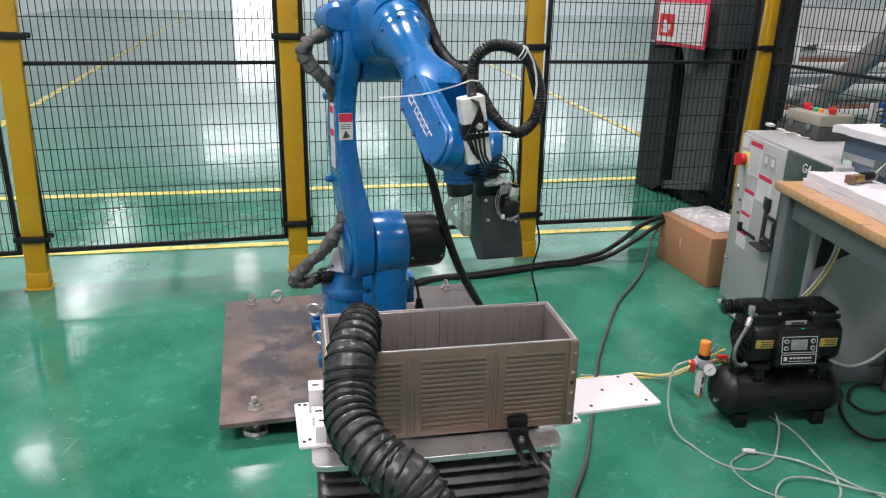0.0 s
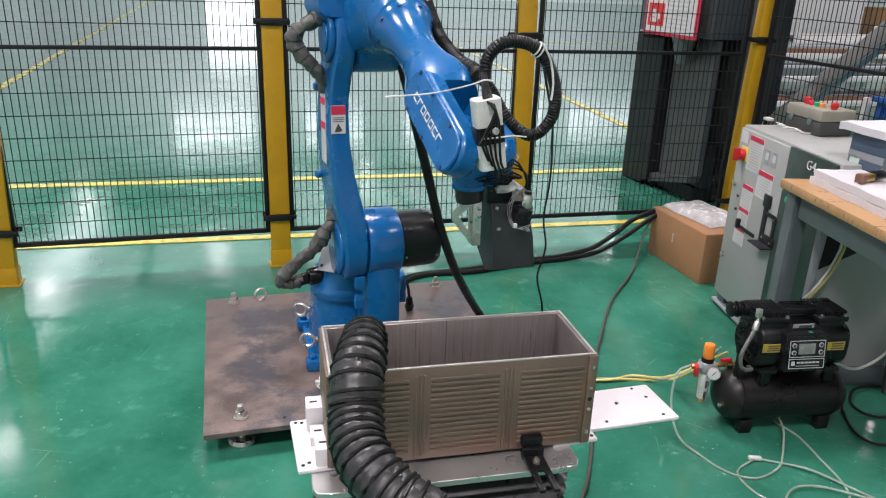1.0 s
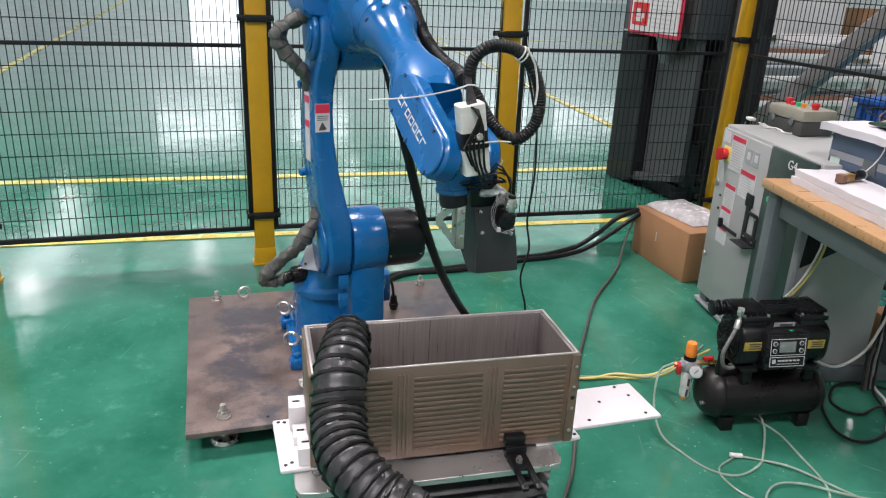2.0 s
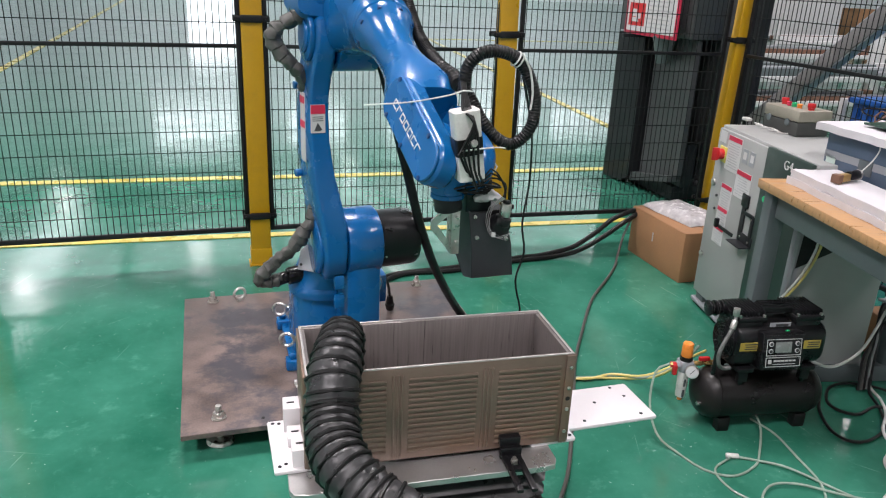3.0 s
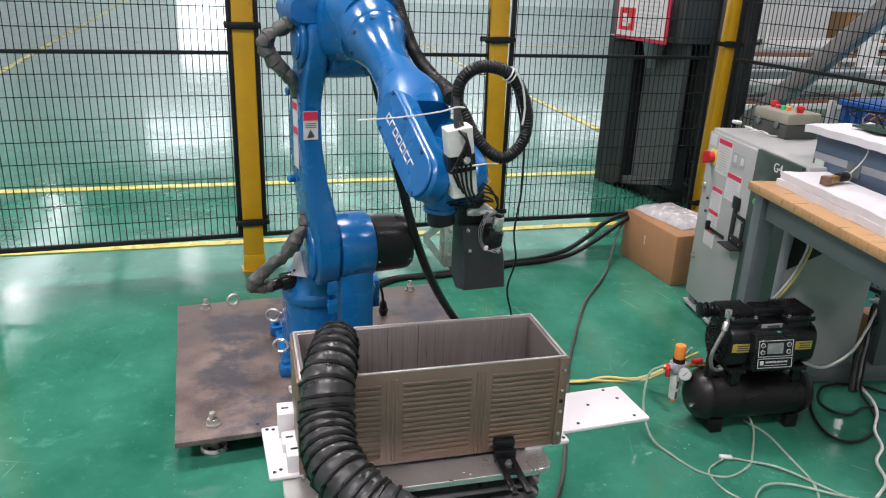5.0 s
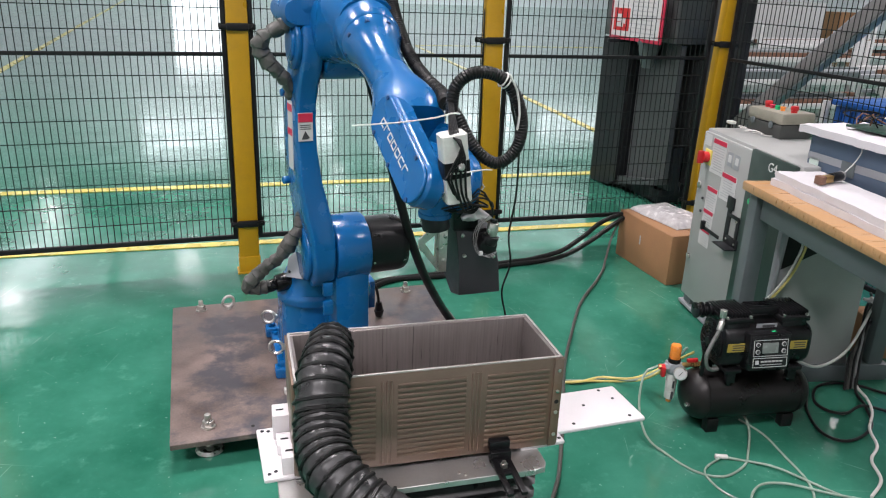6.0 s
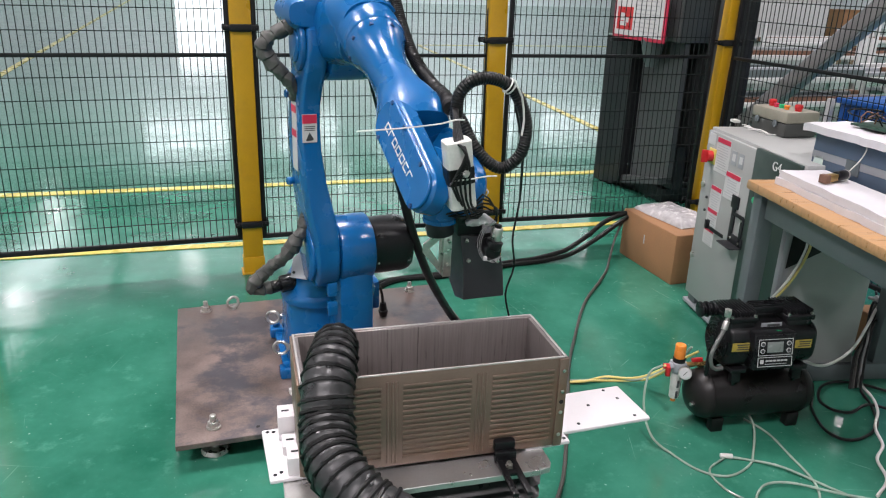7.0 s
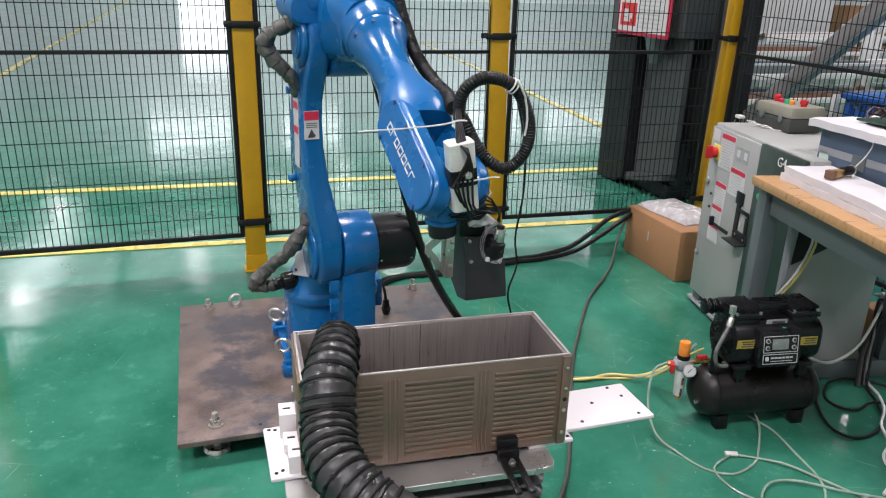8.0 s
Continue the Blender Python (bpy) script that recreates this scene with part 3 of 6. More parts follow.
def lower_arm():
    """The swinging lower arm: a bowed slab between the shoulder and elbow hubs."""
    y2, z2, y3, z3 = J2.y, J2.z, J3.y, J3.z
    bm = bmesh.new()
    st = []
    for z, xa, xb, yf, yb in ((1.315, 0.345, 0.385, -0.770, -0.680), (1.30, 0.334, 0.392, -0.792, -0.655), (1.25, 0.328, 0.396, -0.805, -0.635), (1.19, 0.326, 0.394, -0.795, -0.615), (1.13, 0.323, 0.390, -0.765, -0.595),
                              (1.08, 0.322, 0.387, -0.748, -0.580), (1.02, 0.320, 0.385, -0.745, -0.568), (0.93, 0.320, 0.388, -0.745, -0.560), (0.82, 0.325, 0.403, -0.748, -0.557),
                              (0.72, 0.336, 0.424, -0.765, -0.555), (0.65, 0.347, 0.434, -0.780, -0.550), (0.56, 0.354, 0.438, -0.782, -0.548), (0.49, 0.358, 0.438, -0.762, -0.565), (0.455, 0.362, 0.436, -0.725, -0.60), (0.444, 0.372, 0.430, -0.70, -0.63)):
        st.append((((xa + xb) / 2, (yf + yb) / 2, z), (1, 0, 0), (0, 1, 0), (xb - xa) / 2, (yb - yf) / 2, 7))
    rings(bm, st, 48)
    rod(bm, (0.345, y2, z2), (0.357, y2, z2), 0.098, seg=44, bevel=0.004)
    rod(bm, (0.314, y3, z3), (0.330, y3, z3), 0.076, seg=40, bevel=0.004)
    rod(bm, (0.308, y3, z3), (0.316, y3, z3), 0.050, seg=32, bevel=0.003)
    arm = rpart("lower_arm", bm, ROBOT_BLUE, label="bowed blue cast lower arm", swung=True)
    bm = bmesh.new()
    box(bm, (0.346, -0.7468, 1.004), (0.046, 0.002, 0.088))
    rpart("warning_label", bm, LABEL_WHITE, arm, "white and red warning label", swung=True)
    bm = bmesh.new()
    box(bm, (0.346, -0.7482, 1.033), (0.045, 0.0015, 0.027))
    rpart("red_band", bm, LABEL_RED, arm, swung=True)
    bm = bmesh.new()
    for k in range(3):
        box(bm, (0.346, -0.7480, 1.010 - 0.006 * k), (0.034, 0.0012, 0.0022))
    prism(bm, [(0, 0), (0.012, 0.026), (0.026, 0.004), (0.018, 0.0)], 0, 0.0016, Matrix.Translation((0.333, -0.7476, 0.966)) @ Matrix.Rotation(-math.pi / 2, 4, "Z"))
    rpart("print", bm, INK, arm, swung=True)
    bm = bmesh.new()
    box(bm, (0.3195, -0.665, 0.965), (0.002, 0.055, 0.22))
    rpart("side_label", bm, LABEL_WHITE, arm, "white strip label with red bands", swung=True)
    for z in (1.052, 0.975):
        rpart("red_band", made(box, (0.3182, -0.665, z), (0.002, 0.053, 0.022)), LABEL_RED, arm, swung=True)
    for z, y in ((1.09, -0.61), (0.80, -0.60)):
        bm = bmesh.new()
        rod(bm, (0.33, y, z), (0.305, y - 0.005, z), 0.013, seg=12, bevel=0.003)
        rpart("cable_boss", bm, ROBOT_BLUE, arm, swung=True)
    bm = bmesh.new()
    rod(bm, (0.404, -0.71, 1.155), (0.415, -0.71, 1.155), 0.012, seg=12, bevel=0.002)
    rpart("stop_screw", bm, DARK_BLUE, arm, swung=True)
    bm = bmesh.new()
    crumpled(bm, [(0.345, -0.72, 1.325), (0.290, -0.72, 1.297), (0.243, -0.705, 1.268), (0.228, -0.70, 1.234), (0.253, -0.70, 1.193), (0.291, -0.70, 1.151), (0.318, -0.68, 1.114), (0.330, -0.66, 1.085)], 0.023)
    rpart("elbow_cable_sleeve", bm, GREY_WRAP, arm, "grey wrapped cable bundle")
    bm = bmesh.new()
    crumpled(bm, [(0.360, -0.64, 0.74), (0.347, -0.66, 0.677), (0.317, -0.66, 0.615), (0.279, -0.65, 0.554), (0.223, -0.62, 0.495), (0.172, -0.60, 0.440), (0.168, -0.595, 0.412), (0.20, -0.595, 0.410), (0.235, -0.585, 0.415)], 0.023)
    rpart("shoulder_cable_sleeve", bm, GREY_WRAP, arm, "grey wrapped cable bundle")
    return arm


LOWER_ARM = lower_arm()


def forearm():
    X = Vector((1, 0, 0))
    root, end = Vector((0.452, -0.98, 1.322)), Vector((0.409, -1.57, 1.072))
    d = (end - root).normalized()
    side = (X - d * X.dot(d)).normalized()
    up = side.cross(d)
    if up.z < 0:
        up = -up
    bm = bmesh.new()
    # elbow housing round the elbow axis
    rod(bm, (0.398, J3.y, J3.z), (0.545, J3.y, J3.z), 0.105, seg=44, bevel=0.012)
    rings(bm, [((0.452, y, z), X, Vector((0, -0.35, 0.94)), rx, rz, 3) for y, z, rx, rz in
               ((-0.66, 1.30, 0.09, 0.08), (-0.74, 1.300, 0.095, 0.115), (-0.84, 1.310, 0.093, 0.118), (-0.93, 1.315, 0.086, 0.105), (-0.985, 1.312, 0.080, 0.092))], 36)
    rings(bm, [((0.345, y, 1.345), X, Vector((0, 0, 1)), 0.06, r, 3) for y, r in ((-0.60, 0.03), (-0.62, 0.045), (-0.76, 0.05), (-0.78, 0.035))], 28)
    box(bm, (0.42, -0.70, 1.37), (0.19, 0.17, 0.07), bevel=0.02)
    # tube
    L = (end - root).length
    rings(bm, [(root + d * a, side, up, r, r, 2) for a, r in ((0.0, 0.084), (0.070, 0.084), (0.076, 0.081))], 44)
    prof = ((0.07, 0.0805, 0.0805, 2), (0.090, 0.0795, 0.0795, 2), (0.105, 0.073, 0.073, 2), (0.14, 0.061, 0.062, 2), (0.20, 0.053, 0.056, 2), (0.27, 0.052, 0.058, 2.1), (0.32, 0.058, 0.064, 2.3),
            (0.36, 0.070, 0.070, 2.6), (0.40, 0.078, 0.072, 3), (0.44, 0.080, 0.070, 3), (0.47, 0.074, 0.062, 3))
    rings(bm, [(root + d * s, side, up, ra, rb, p) for s, ra, rb, p in prof], 40)
    fa = rpart("forearm", bm, ROBOT_BLUE, label="glossy blue cast forearm", swung=True)
    for k in range(8):
        a = radians(22 + 45 * k)
        out = side * math.cos(a) + up * math.sin(a)
        c = root + d * 0.092 + out * 0.071
        bm = made(rod, c - d * 0.01, c + d * 0.010, 0.0085, seg=6, bevel=0.001)
        rpart("flange_bolt", bm, DARK_BLUE, fa, swung=True)
        c = root + d * 0.098 + out * 0.0735
        q0 = axes(d.cross(out), d, out, c)
        bm = bmesh.new()
        lo = [bm.verts.new(q0 @ Vector(v)) for v in ((-0.014, -0.012, 0.0045), (0.014, -0.012, 0.0045), (0.0, 0.024, -0.012))]
        hi = [bm.verts.new(q0 @ Vector(v)) for v in ((-0.014, -0.012, -0.004), (0.014, -0.012, -0.004), (0.0, 0.024, -0.02))]
        bm.faces.new(lo), bm.faces.new(list(reversed(hi)))
        for i in range(3):
            bm.faces.new((lo[i], hi[i], hi[(i + 1) % 3], lo[(i + 1) % 3]))
        rpart("bolt_pocket", bm, DARK_BLUE, fa, swung=True)
    # fork cheeks with the belt cover on the near one
    # the wrist end is rolled about the forearm
    roll = radians(20)
    s2, u2 = side * math.cos(roll) - up * math.sin(roll), up * math.cos(roll) + side * math.sin(roll)
    low = root - up * 0.018 + d * 0.040
    M = axes(s2, d, u2, low)

    def cheek(x0, x1, s0, s1, h0, h1, mid=0.016):
        out = [(s0 - h0 * math.sin(radians(a)), mid + h0 * math.cos(radians(a))) for a in range(180, -1, -12)]
        out += [(s1 + h1 * math.sin(radians(a)), mid + h1 * math.cos(radians(a))) for a in range(0, 181, 12)]
        return made(prism, out, x0, x1, M)

    def casting(name, bm, label="", material=ROBOT_BLUE, bevel=0.0):
        return rpart(name, bm, material, fa, label, bevel=bevel, swung=True)

    casting("fork_cheek", cheek(-0.082, -0.034, 0.420, 0.655, 0.052, 0.050), bevel=0.009)
    casting("fork_cheek", cheek(0.045, 0.088, 0.46, 0.590, 0.060, 0.068, 0.004), bevel=0.012)
    casting("belt_cover", cheek(-0.090, -0.082, 0.420, 0.655, 0.048, 0.046), "blue belt cover with a white mark", bevel=0.003)
    for s, h in ((0.405, 0.056), (0.50, 0.056), (0.625, 0.055), (0.43, -0.025), (0.55, -0.025), (0.675, -0.018)):
        c = low + s2 * -0.090 + d * s + u2 * h
        casting("cover_screw", made(rod, c, c - s2 * 0.003, 0.0055, seg=10), material=DARK_BLUE)
    # the wrist's own housing between the cheeks, and the slotted mark on the far cheek
    bm = bmesh.new()
    rod(bm, low + d * 0.590 - s2 * 0.036, low + d * 0.590 + s2 * 0.047, 0.047, seg=40, bevel=0.006)
    rings(bm, [(low + d * t + s2 * 0.006, s2, u2, ra, rb, 3) for t, ra, rb in ((0.50, 0.036, 0.036), (0.55, 0.040, 0.044), (0.60, 0.040, 0.046))], 32)
    casting("wrist_housing", bm)
    bm = bmesh.new()
    F3 = axes(d, u2, s2, low + s2 * 0.0885)
    for k in (-1, 1):
        box(bm, (0.628, 0.036 + 0.010 * k, 0), (0.034, 0.0035, 0.0012), F3)
        box(bm, (0.628 + 0.0155 * k, 0.036, 0), (0.0035, 0.020, 0.0012), F3)
    box(bm, (0.628, 0.036, 0), (0.0035, 0.020, 0.0012), F3)
    casting("mark_block", bm, material=LABEL_WHITE)
    # maker's mark as plain outlined blocks
    k0 = low + s2 * -0.0905
    F = axes(d, u2, d.cross(u2), k0)
    for k in range(7):
        bm = bmesh.new()
        cx, cy, w, h, e = 0.443 + 0.0285 * k, 0.013, 0.0225, 0.017, 0.0030
        box(bm, (cx, cy + h / 2 - e / 2, 0), (w, e, 0.0012), F)
        box(bm, (cx - w / 2 + e / 2, cy, 0), (e, h, 0.0014), F)
        if k % 5 != 1:
            box(bm, (cx, cy - h / 2 + e / 2, 0), (w, e, 0.0012), F)
        if 1 < k < 5:
            box(bm, (cx + w / 2 - e / 2, cy, 0), (e, h, 0.0014), F)
        casting("mark_block", bm, material=LABEL_WHITE)
    # conduit over the elbow, the loop and the bundle
    bm = bmesh.new()
    corrugated(bm, [(0.555, -0.86, 1.49), (0.562, -0.93, 1.42), (0.567, -1.0, 1.347), (0.579, -1.09, 1.270), (0.590, -1.22, 1.223), (0.584, -1.36, 1.212), (0.566, -1.45, 1.205)], 0.0175)
    rpart("conduit", bm, RUBBER, fa, "black corrugated conduit")
    bm = bmesh.new()
    corrugated(bm, [(0.556, -1.52, 1.196), (0.556, -1.53, 1.25), (0.581, -1.54, 1.281), (0.621, -1.54, 1.287), (0.664, -1.54, 1.272), (0.697, -1.54, 1.232), (0.715, -1.54, 1.177), (0.707, -1.54, 1.121), (0.673, -1.53, 1.085),
                    (0.635, -1.52, 1.099), (0.607, -1.50, 1.134), (0.588, -1.47, 1.179), (0.570, -1.44, 1.206)], 0.0145)
    rpart("conduit_loop", bm, RUBBER, fa, "looped black corrugated conduit")
    bm = bmesh.new()
    hose(bm, [(0.668, -1.557, 1.285), (0.690, -1.556, 1.250), (0.700, -1.556, 1.20), (0.697, -1.556, 1.165)], 0.0024, seg=6)
    rpart("white_cable_tie", bm, TUBE_WHITE, fa)
    for k in range(2):
        a0 = Vector((0.662 + 0.008 * k, -1.54, 1.272 - 0.004 * k))
        bm = made(hose, [a0 + Vector((0.0165 * math.cos(t) * 0.5, 0.0165 * math.sin(t), 0.0165 * math.cos(t) * 0.85)) for t in [2 * math.pi * i / 12 for i in range(13)]], 0.002, seg=5, step=0.004)
        rpart("white_cable_tie", bm, TUBE_WHITE, fa)
    for k in range(5):
        o = 0.0048 * (k - 2)
        bm = made(hose, [(0.550 + o * 0.5, -1.525, 1.225), (0.533 + o * 0.5, -1.585, 1.207), (0.512 + o * 0.9, -1.668, 1.184), (0.524 + o * 0.4, -1.690, 1.155 - o), (0.512 + o * 1.9, -1.690, 1.115 + o), (0.516 + o * 2.2, -1.689, 1.08 - 2 * o), (0.545 + o * 1.5, -1.66, 1.02 + 2 * abs(o))], 0.0026, seg=6)
        rpart("thin_cable", bm, RUBBER, fa)
    bm = made(hose, [(0.34, -1.505, 1.171), (0.436, -1.512, 1.177), (0.499, -1.59, 1.203), (0.522, -1.61, 1.215), (0.545, -1.60, 1.212)], 0.0018, seg=6)
    rpart("white_cable_tie", bm, TUBE_WHITE, fa, "long white cable tie tail")
    bm = made(hose, [(0.500, -1.682, 1.108), (0.525, -1.690, 1.112), (0.556, -1.680, 1.112), (0.585, -1.66, 1.108), (0.605, -1.65, 1.104)], 0.0018, seg=6)
    rpart("white_cable_tie", bm, TUBE_WHITE, fa)
    # white block strapped along the wrist
    bm = bmesh.new()
    p, q = Vector((0.510, -1.655, 1.186)), Vector((0.532, -1.650, 1.042))
    a, b = frame_of(q - p)
    rings(bm, [(p.lerp(q, s), a, b, 0.028 - e, 0.022 - e, 7) for s, e in ((0, 0.003), (0.015, 0), (0.985, 0), (1, 0.003))], 32)
    rpart("white_tube", bm, TUBE_WHITE, fa, "white plastic valve block strapped with black tape")
    bm = bmesh.new()
    rings(bm, [(p.lerp(q, s), a, b, 0.0292, 0.0232, 7) for s in (0.38, 0.62)], 32)
    rpart("black_tape", bm, RUBBER, fa)
    rpart("small_valve", made(rod, (0.520, -1.68, 1.122), (0.522, -1.695, 1.126), 0.008, seg=14, bevel=0.002), ZINC, fa)
    bm = made(hose, [(0.672, -1.535, 1.268), (0.693, -1.52, 1.223), (0.765, -1.42, 1.102), (0.812, -1.33, 1.03), (0.827, -1.30, 0.926), (0.816, -1.30, 0.816), (0.828, -1.30, 0.733), (0.809, -1.30, 0.651), (0.829, -1.30, 0.566), (0.84, -1.28, 0.50)], 0.0030, seg=6)
    rpart("hanging_cord", bm, RUBBER, fa, "thin black cord hanging from the conduit")
    return fa


FOREARM = forearm()


def tool():
    """Wrist, flange, bracket and the dark box that hangs from them."""
    bm = bmesh.new()
    rings(bm, [((x, -1.556, z), (1, 0, 0), (0, 1, 0), r, r, 2) for x, z, r in ((0.522, 1.085, 0.040), (0.520, 1.065, 0.046), (0.518, 1.035, 0.044), (0.516, 1.005, 0.038), (0.516, 0.993, 0.0375), (0.516, 0.992, 0.035), (0.516, 0.988, 0.035), (0.516, 0.987, 0.0375), (0.516, 0.978, 0.0375))], 40)
    wrist = rpart("wrist", bm, ROBOT_BLUE, label="blue wrist joint")
    bm = bmesh.new()
    rod(bm, (0.516, -1.556, 0.978), (0.520, -1.556, 0.948), 0.031, seg=28, bevel=0.002)
    rpart("tool_flange", bm, DARK_IRON, wrist, "dark steel tool flange")
    bm = bmesh.new()
    box(bm, (0.533, -1.545, 0.915), (0.006, 0.036, 0.115), bevel=0.001)
    for y in (-1.548,):
        lo = [(0.532, 0.972), (0.486, 0.935), (0.486, 0.915), (0.528, 0.862), (0.532, 0.862)]
        inn = [(0.526, 0.945), (0.500, 0.925), (0.524, 0.890)]
        va = [[bm.verts.new((x, yy, z)) for x, z in lo] for yy in (y - 0.003, y + 0.003)]
        vb = [[bm.verts.new((x, yy, z)) for x, z in inn] for yy in (y - 0.003, y + 0.003)]
        for i in range(5):
            bm.faces.new((va[0][i], va[1][i], va[1][(i + 1) % 5], va[0][(i + 1) % 5]))
        for i in range(3):
            bm.faces.new((vb[0][i], vb[0][(i + 1) % 3], vb[1][(i + 1) % 3], vb[1][i]))
        for k in (0, 1):
            A, B = va[k], vb[k]
            for f in ((A[0], A[1], B[1], B[0]), (A[1], A[2], B[1]), (A[2], A[3], B[2], B[1]), (A[3], A[4], B[2]), (A[4], A[0], B[0], B[2])):
                bm.faces.new(f)
    box(bm, (0.515, -1.545, 0.966), (0.040, 0.036, 0.006), bevel=0.001)
    box(bm, (0.541, -1.561, 0.915), (0.016, 0.005, 0.115), bevel=0.001)
    bmesh.ops.translate(bm, vec=(-0.003, 0, -0.013), verts=bm.verts)
    for z in (0.932, 0.874):
        rod(bm, (0.538, -1.562, z), (0.538, -1.571, z), 0.0045, seg=10, bevel=0.001)
    rpart("bracket", bm, ZINC, wrist, "bare aluminium gusset bracket")
    # box: side profile in (x, z) swept along y, front face cut back below
    bm = bmesh.new()
    front = [(0.566, -1.562, 0.942), (0.656, -1.562, 0.936), (0.669, -1.575, 0.863), (0.684, -1.560, 0.781), (0.581, -1.560, 0.780), (0.573, -1.575, 0.859)]
    rear = [(0.554, -1.470, 0.952), (0.662, -1.470, 0.946), (0.674, -1.470, 0.850), (0.690, -1.490, 0.757), (0.586, -1.490, 0.757), (0.557, -1.470, 0.845)]
    fv = [bm.verts.new(p) for p in front]
    rv = [bm.verts.new(p) for p in rear]
    bm.faces.new((fv[0], fv[1], fv[2], fv[5])), bm.faces.new((fv[5], fv[2], fv[3], fv[4]))
    bm.faces.new((rv[0], rv[5], rv[2], rv[1])), bm.faces.new((rv[5], rv[4], rv[3], rv[2]))
    for i in range(6):
        j = (i + 1) % 6
        bm.faces.new((fv[i], rv[i], rv[j], fv[j]))
    housing = rpart("tool_housing", bm, TOOL_BLACK, label="dark grey folded sheet-metal housing", bevel=0.0025)
    for x, z in ((0.578, 0.932), (0.584, 0.884), (0.654, 0.878)):
        rpart("screw", made(rod, (x, -1.566 - (0.945 - z) * 0.08, z), (x, -1.574 - (0.945 - z) * 0.08, z), 0.0045, seg=10, bevel=0.001), ZINC, housing)
    for z in (0.905, 0.860):
        rpart("screw", made(rod, (0.575, -1.520, z), (0.567, -1.520, z), 0.004, seg=10, bevel=0.001), ZINC, housing)
    bm = bmesh.new()
    rod(bm, (0.630, -1.562, 0.918), (0.630, -1.568, 0.918), 0.027, seg=28, bevel=0.002)
    rod(bm, (0.630, -1.565, 0.918), (0.631, -1.606, 0.915), 0.022, seg=28, bevel=0.009)
    rod(bm, (0.631, -1.594, 0.918), (0.637, -1.596, 0.938), 0.0185, seg=24, bevel=0.003)
    rpart("knob", bm, MOTOR_BLACK, housing, "black elbow connector")
    bm = bmesh.new()
    rod(bm, (0.637, -1.596, 0.938), (0.640, -1.597, 0.968), 0.0125, seg=24, bevel=0.0015)
    rod(bm, (0.6385, -1.5965, 0.951), (0.6388, -1.5966, 0.953), 0.0135, seg=24)
    rpart("connector_sleeve", bm, ZINC, housing, "bright metal connector sleeve")
    rpart("sleeve_cap", made(rod, (0.640, -1.597, 0.968), (0.641, -1.597, 0.975), 0.0085, seg=16, bevel=0.001), MOTOR_BLACK, housing)
    for k in range(3):
        bm = made(hose, [(0.634, -1.588, 0.982), (0.612 - 0.0045 * k, -1.59, 0.960), (0.604 - 0.004 * k, -1.592, 0.925), (0.610, -1.597, 0.900 - 0.004 * k), (0.630, -1.611, 0.890 + 0.004 * k), (0.652, -1.60, 0.900)], 0.0007, seg=6)
        rpart("white_lead", bm, WIRE_GREY, housing, "thin white wire looped round the connector")
    rpart("wire_clip", made(box, (0.612, -1.602, 0.899), (0.008, 0.006, 0.010), bevel=0.001), LABEL_WHITE, housing)
    bm = bmesh.new()
    rings(bm, [(Vector((x, -1.565, z)), (0, 1, 0), (0, 0, 1), a, b, 2.4) for x, z, a, b in
               ((0.576, 0.972, 0.006, 0.003), (0.588, 0.978, 0.018, 0.008), (0.600, 0.986, 0.022, 0.015), (0.612, 0.984, 0.022, 0.012), (0.624, 0.976, 0.022, 0.010), (0.640, 0.970, 0.012, 0.006), (0.650, 0.966, 0.005, 0.003))], 20)
    for v in bm.verts:
        v.co += Vector((0, 1, 1)) * (0.009 * noise.noise(v.co * 75))
    rpart("white_tape", bm, LABEL_WHITE, housing, "crumpled white tape round the cables")
    for k in range(6):
        r = 0.022 + 0.004 * k
        pts = [(0.572 + r * 1.3 * math.cos(t), -1.58 + 0.4 * r * math.sin(t) - 0.002 * k, 0.993 + 0.0035 * k + 0.16 * r * math.sin(t * 2 + k)) for t in [2 * math.pi * i / 14 for i in range(15)]]
        rpart("wire_loop", made(hose, pts, 0.0022, seg=6), RUBBER, housing, "thin black wire in a tangle")
    for k in range(3):
        pts = [(0.572, -1.60, 1.01), (0.595, -1.605, 1.03 + 0.01 * k), (0.625, -1.60, 1.02), (0.648, -1.57, 0.995 - 0.01 * k), (0.65, -1.54, 0.95)]
        rpart("wire_loop", made(hose, pts, 0.0022, seg=6), RUBBER, housing, "thin black wire in a tangle")
    rpart("inner_block", made(box, (0.590, -1.530, 0.975), (0.060, 0.055, 0.075), bevel=0.004), MOTOR_BLACK, housing)
    return wrist, housing


TOOL_BLACK = mat("tool_black", (0.027, 0.029, 0.033), 0.40, vary=0.2, scale=20, bump=0.15, fine=300)
WRIST, HOUSING = tool()
rpart("umbilical", made(hose, [(0.50, -0.66, 1.34), (0.527, -0.70, 1.263), (0.553, -0.75, 1.158), (0.599, -0.76, 0.974), (0.655, -0.74, 0.779), (0.711, -0.70, 0.603), (0.818, -0.58, 0.376), (0.975, -0.41, 0.125), (1.005, -0.55, 0.103), (0.99, -0.80, 0.103)], 0.016, seg=12), RUBBER,
      label="thick black supply cable")


# ---- lift table with its plates, the metal bin and the black duct ----
TABLE_TURN = -3.5


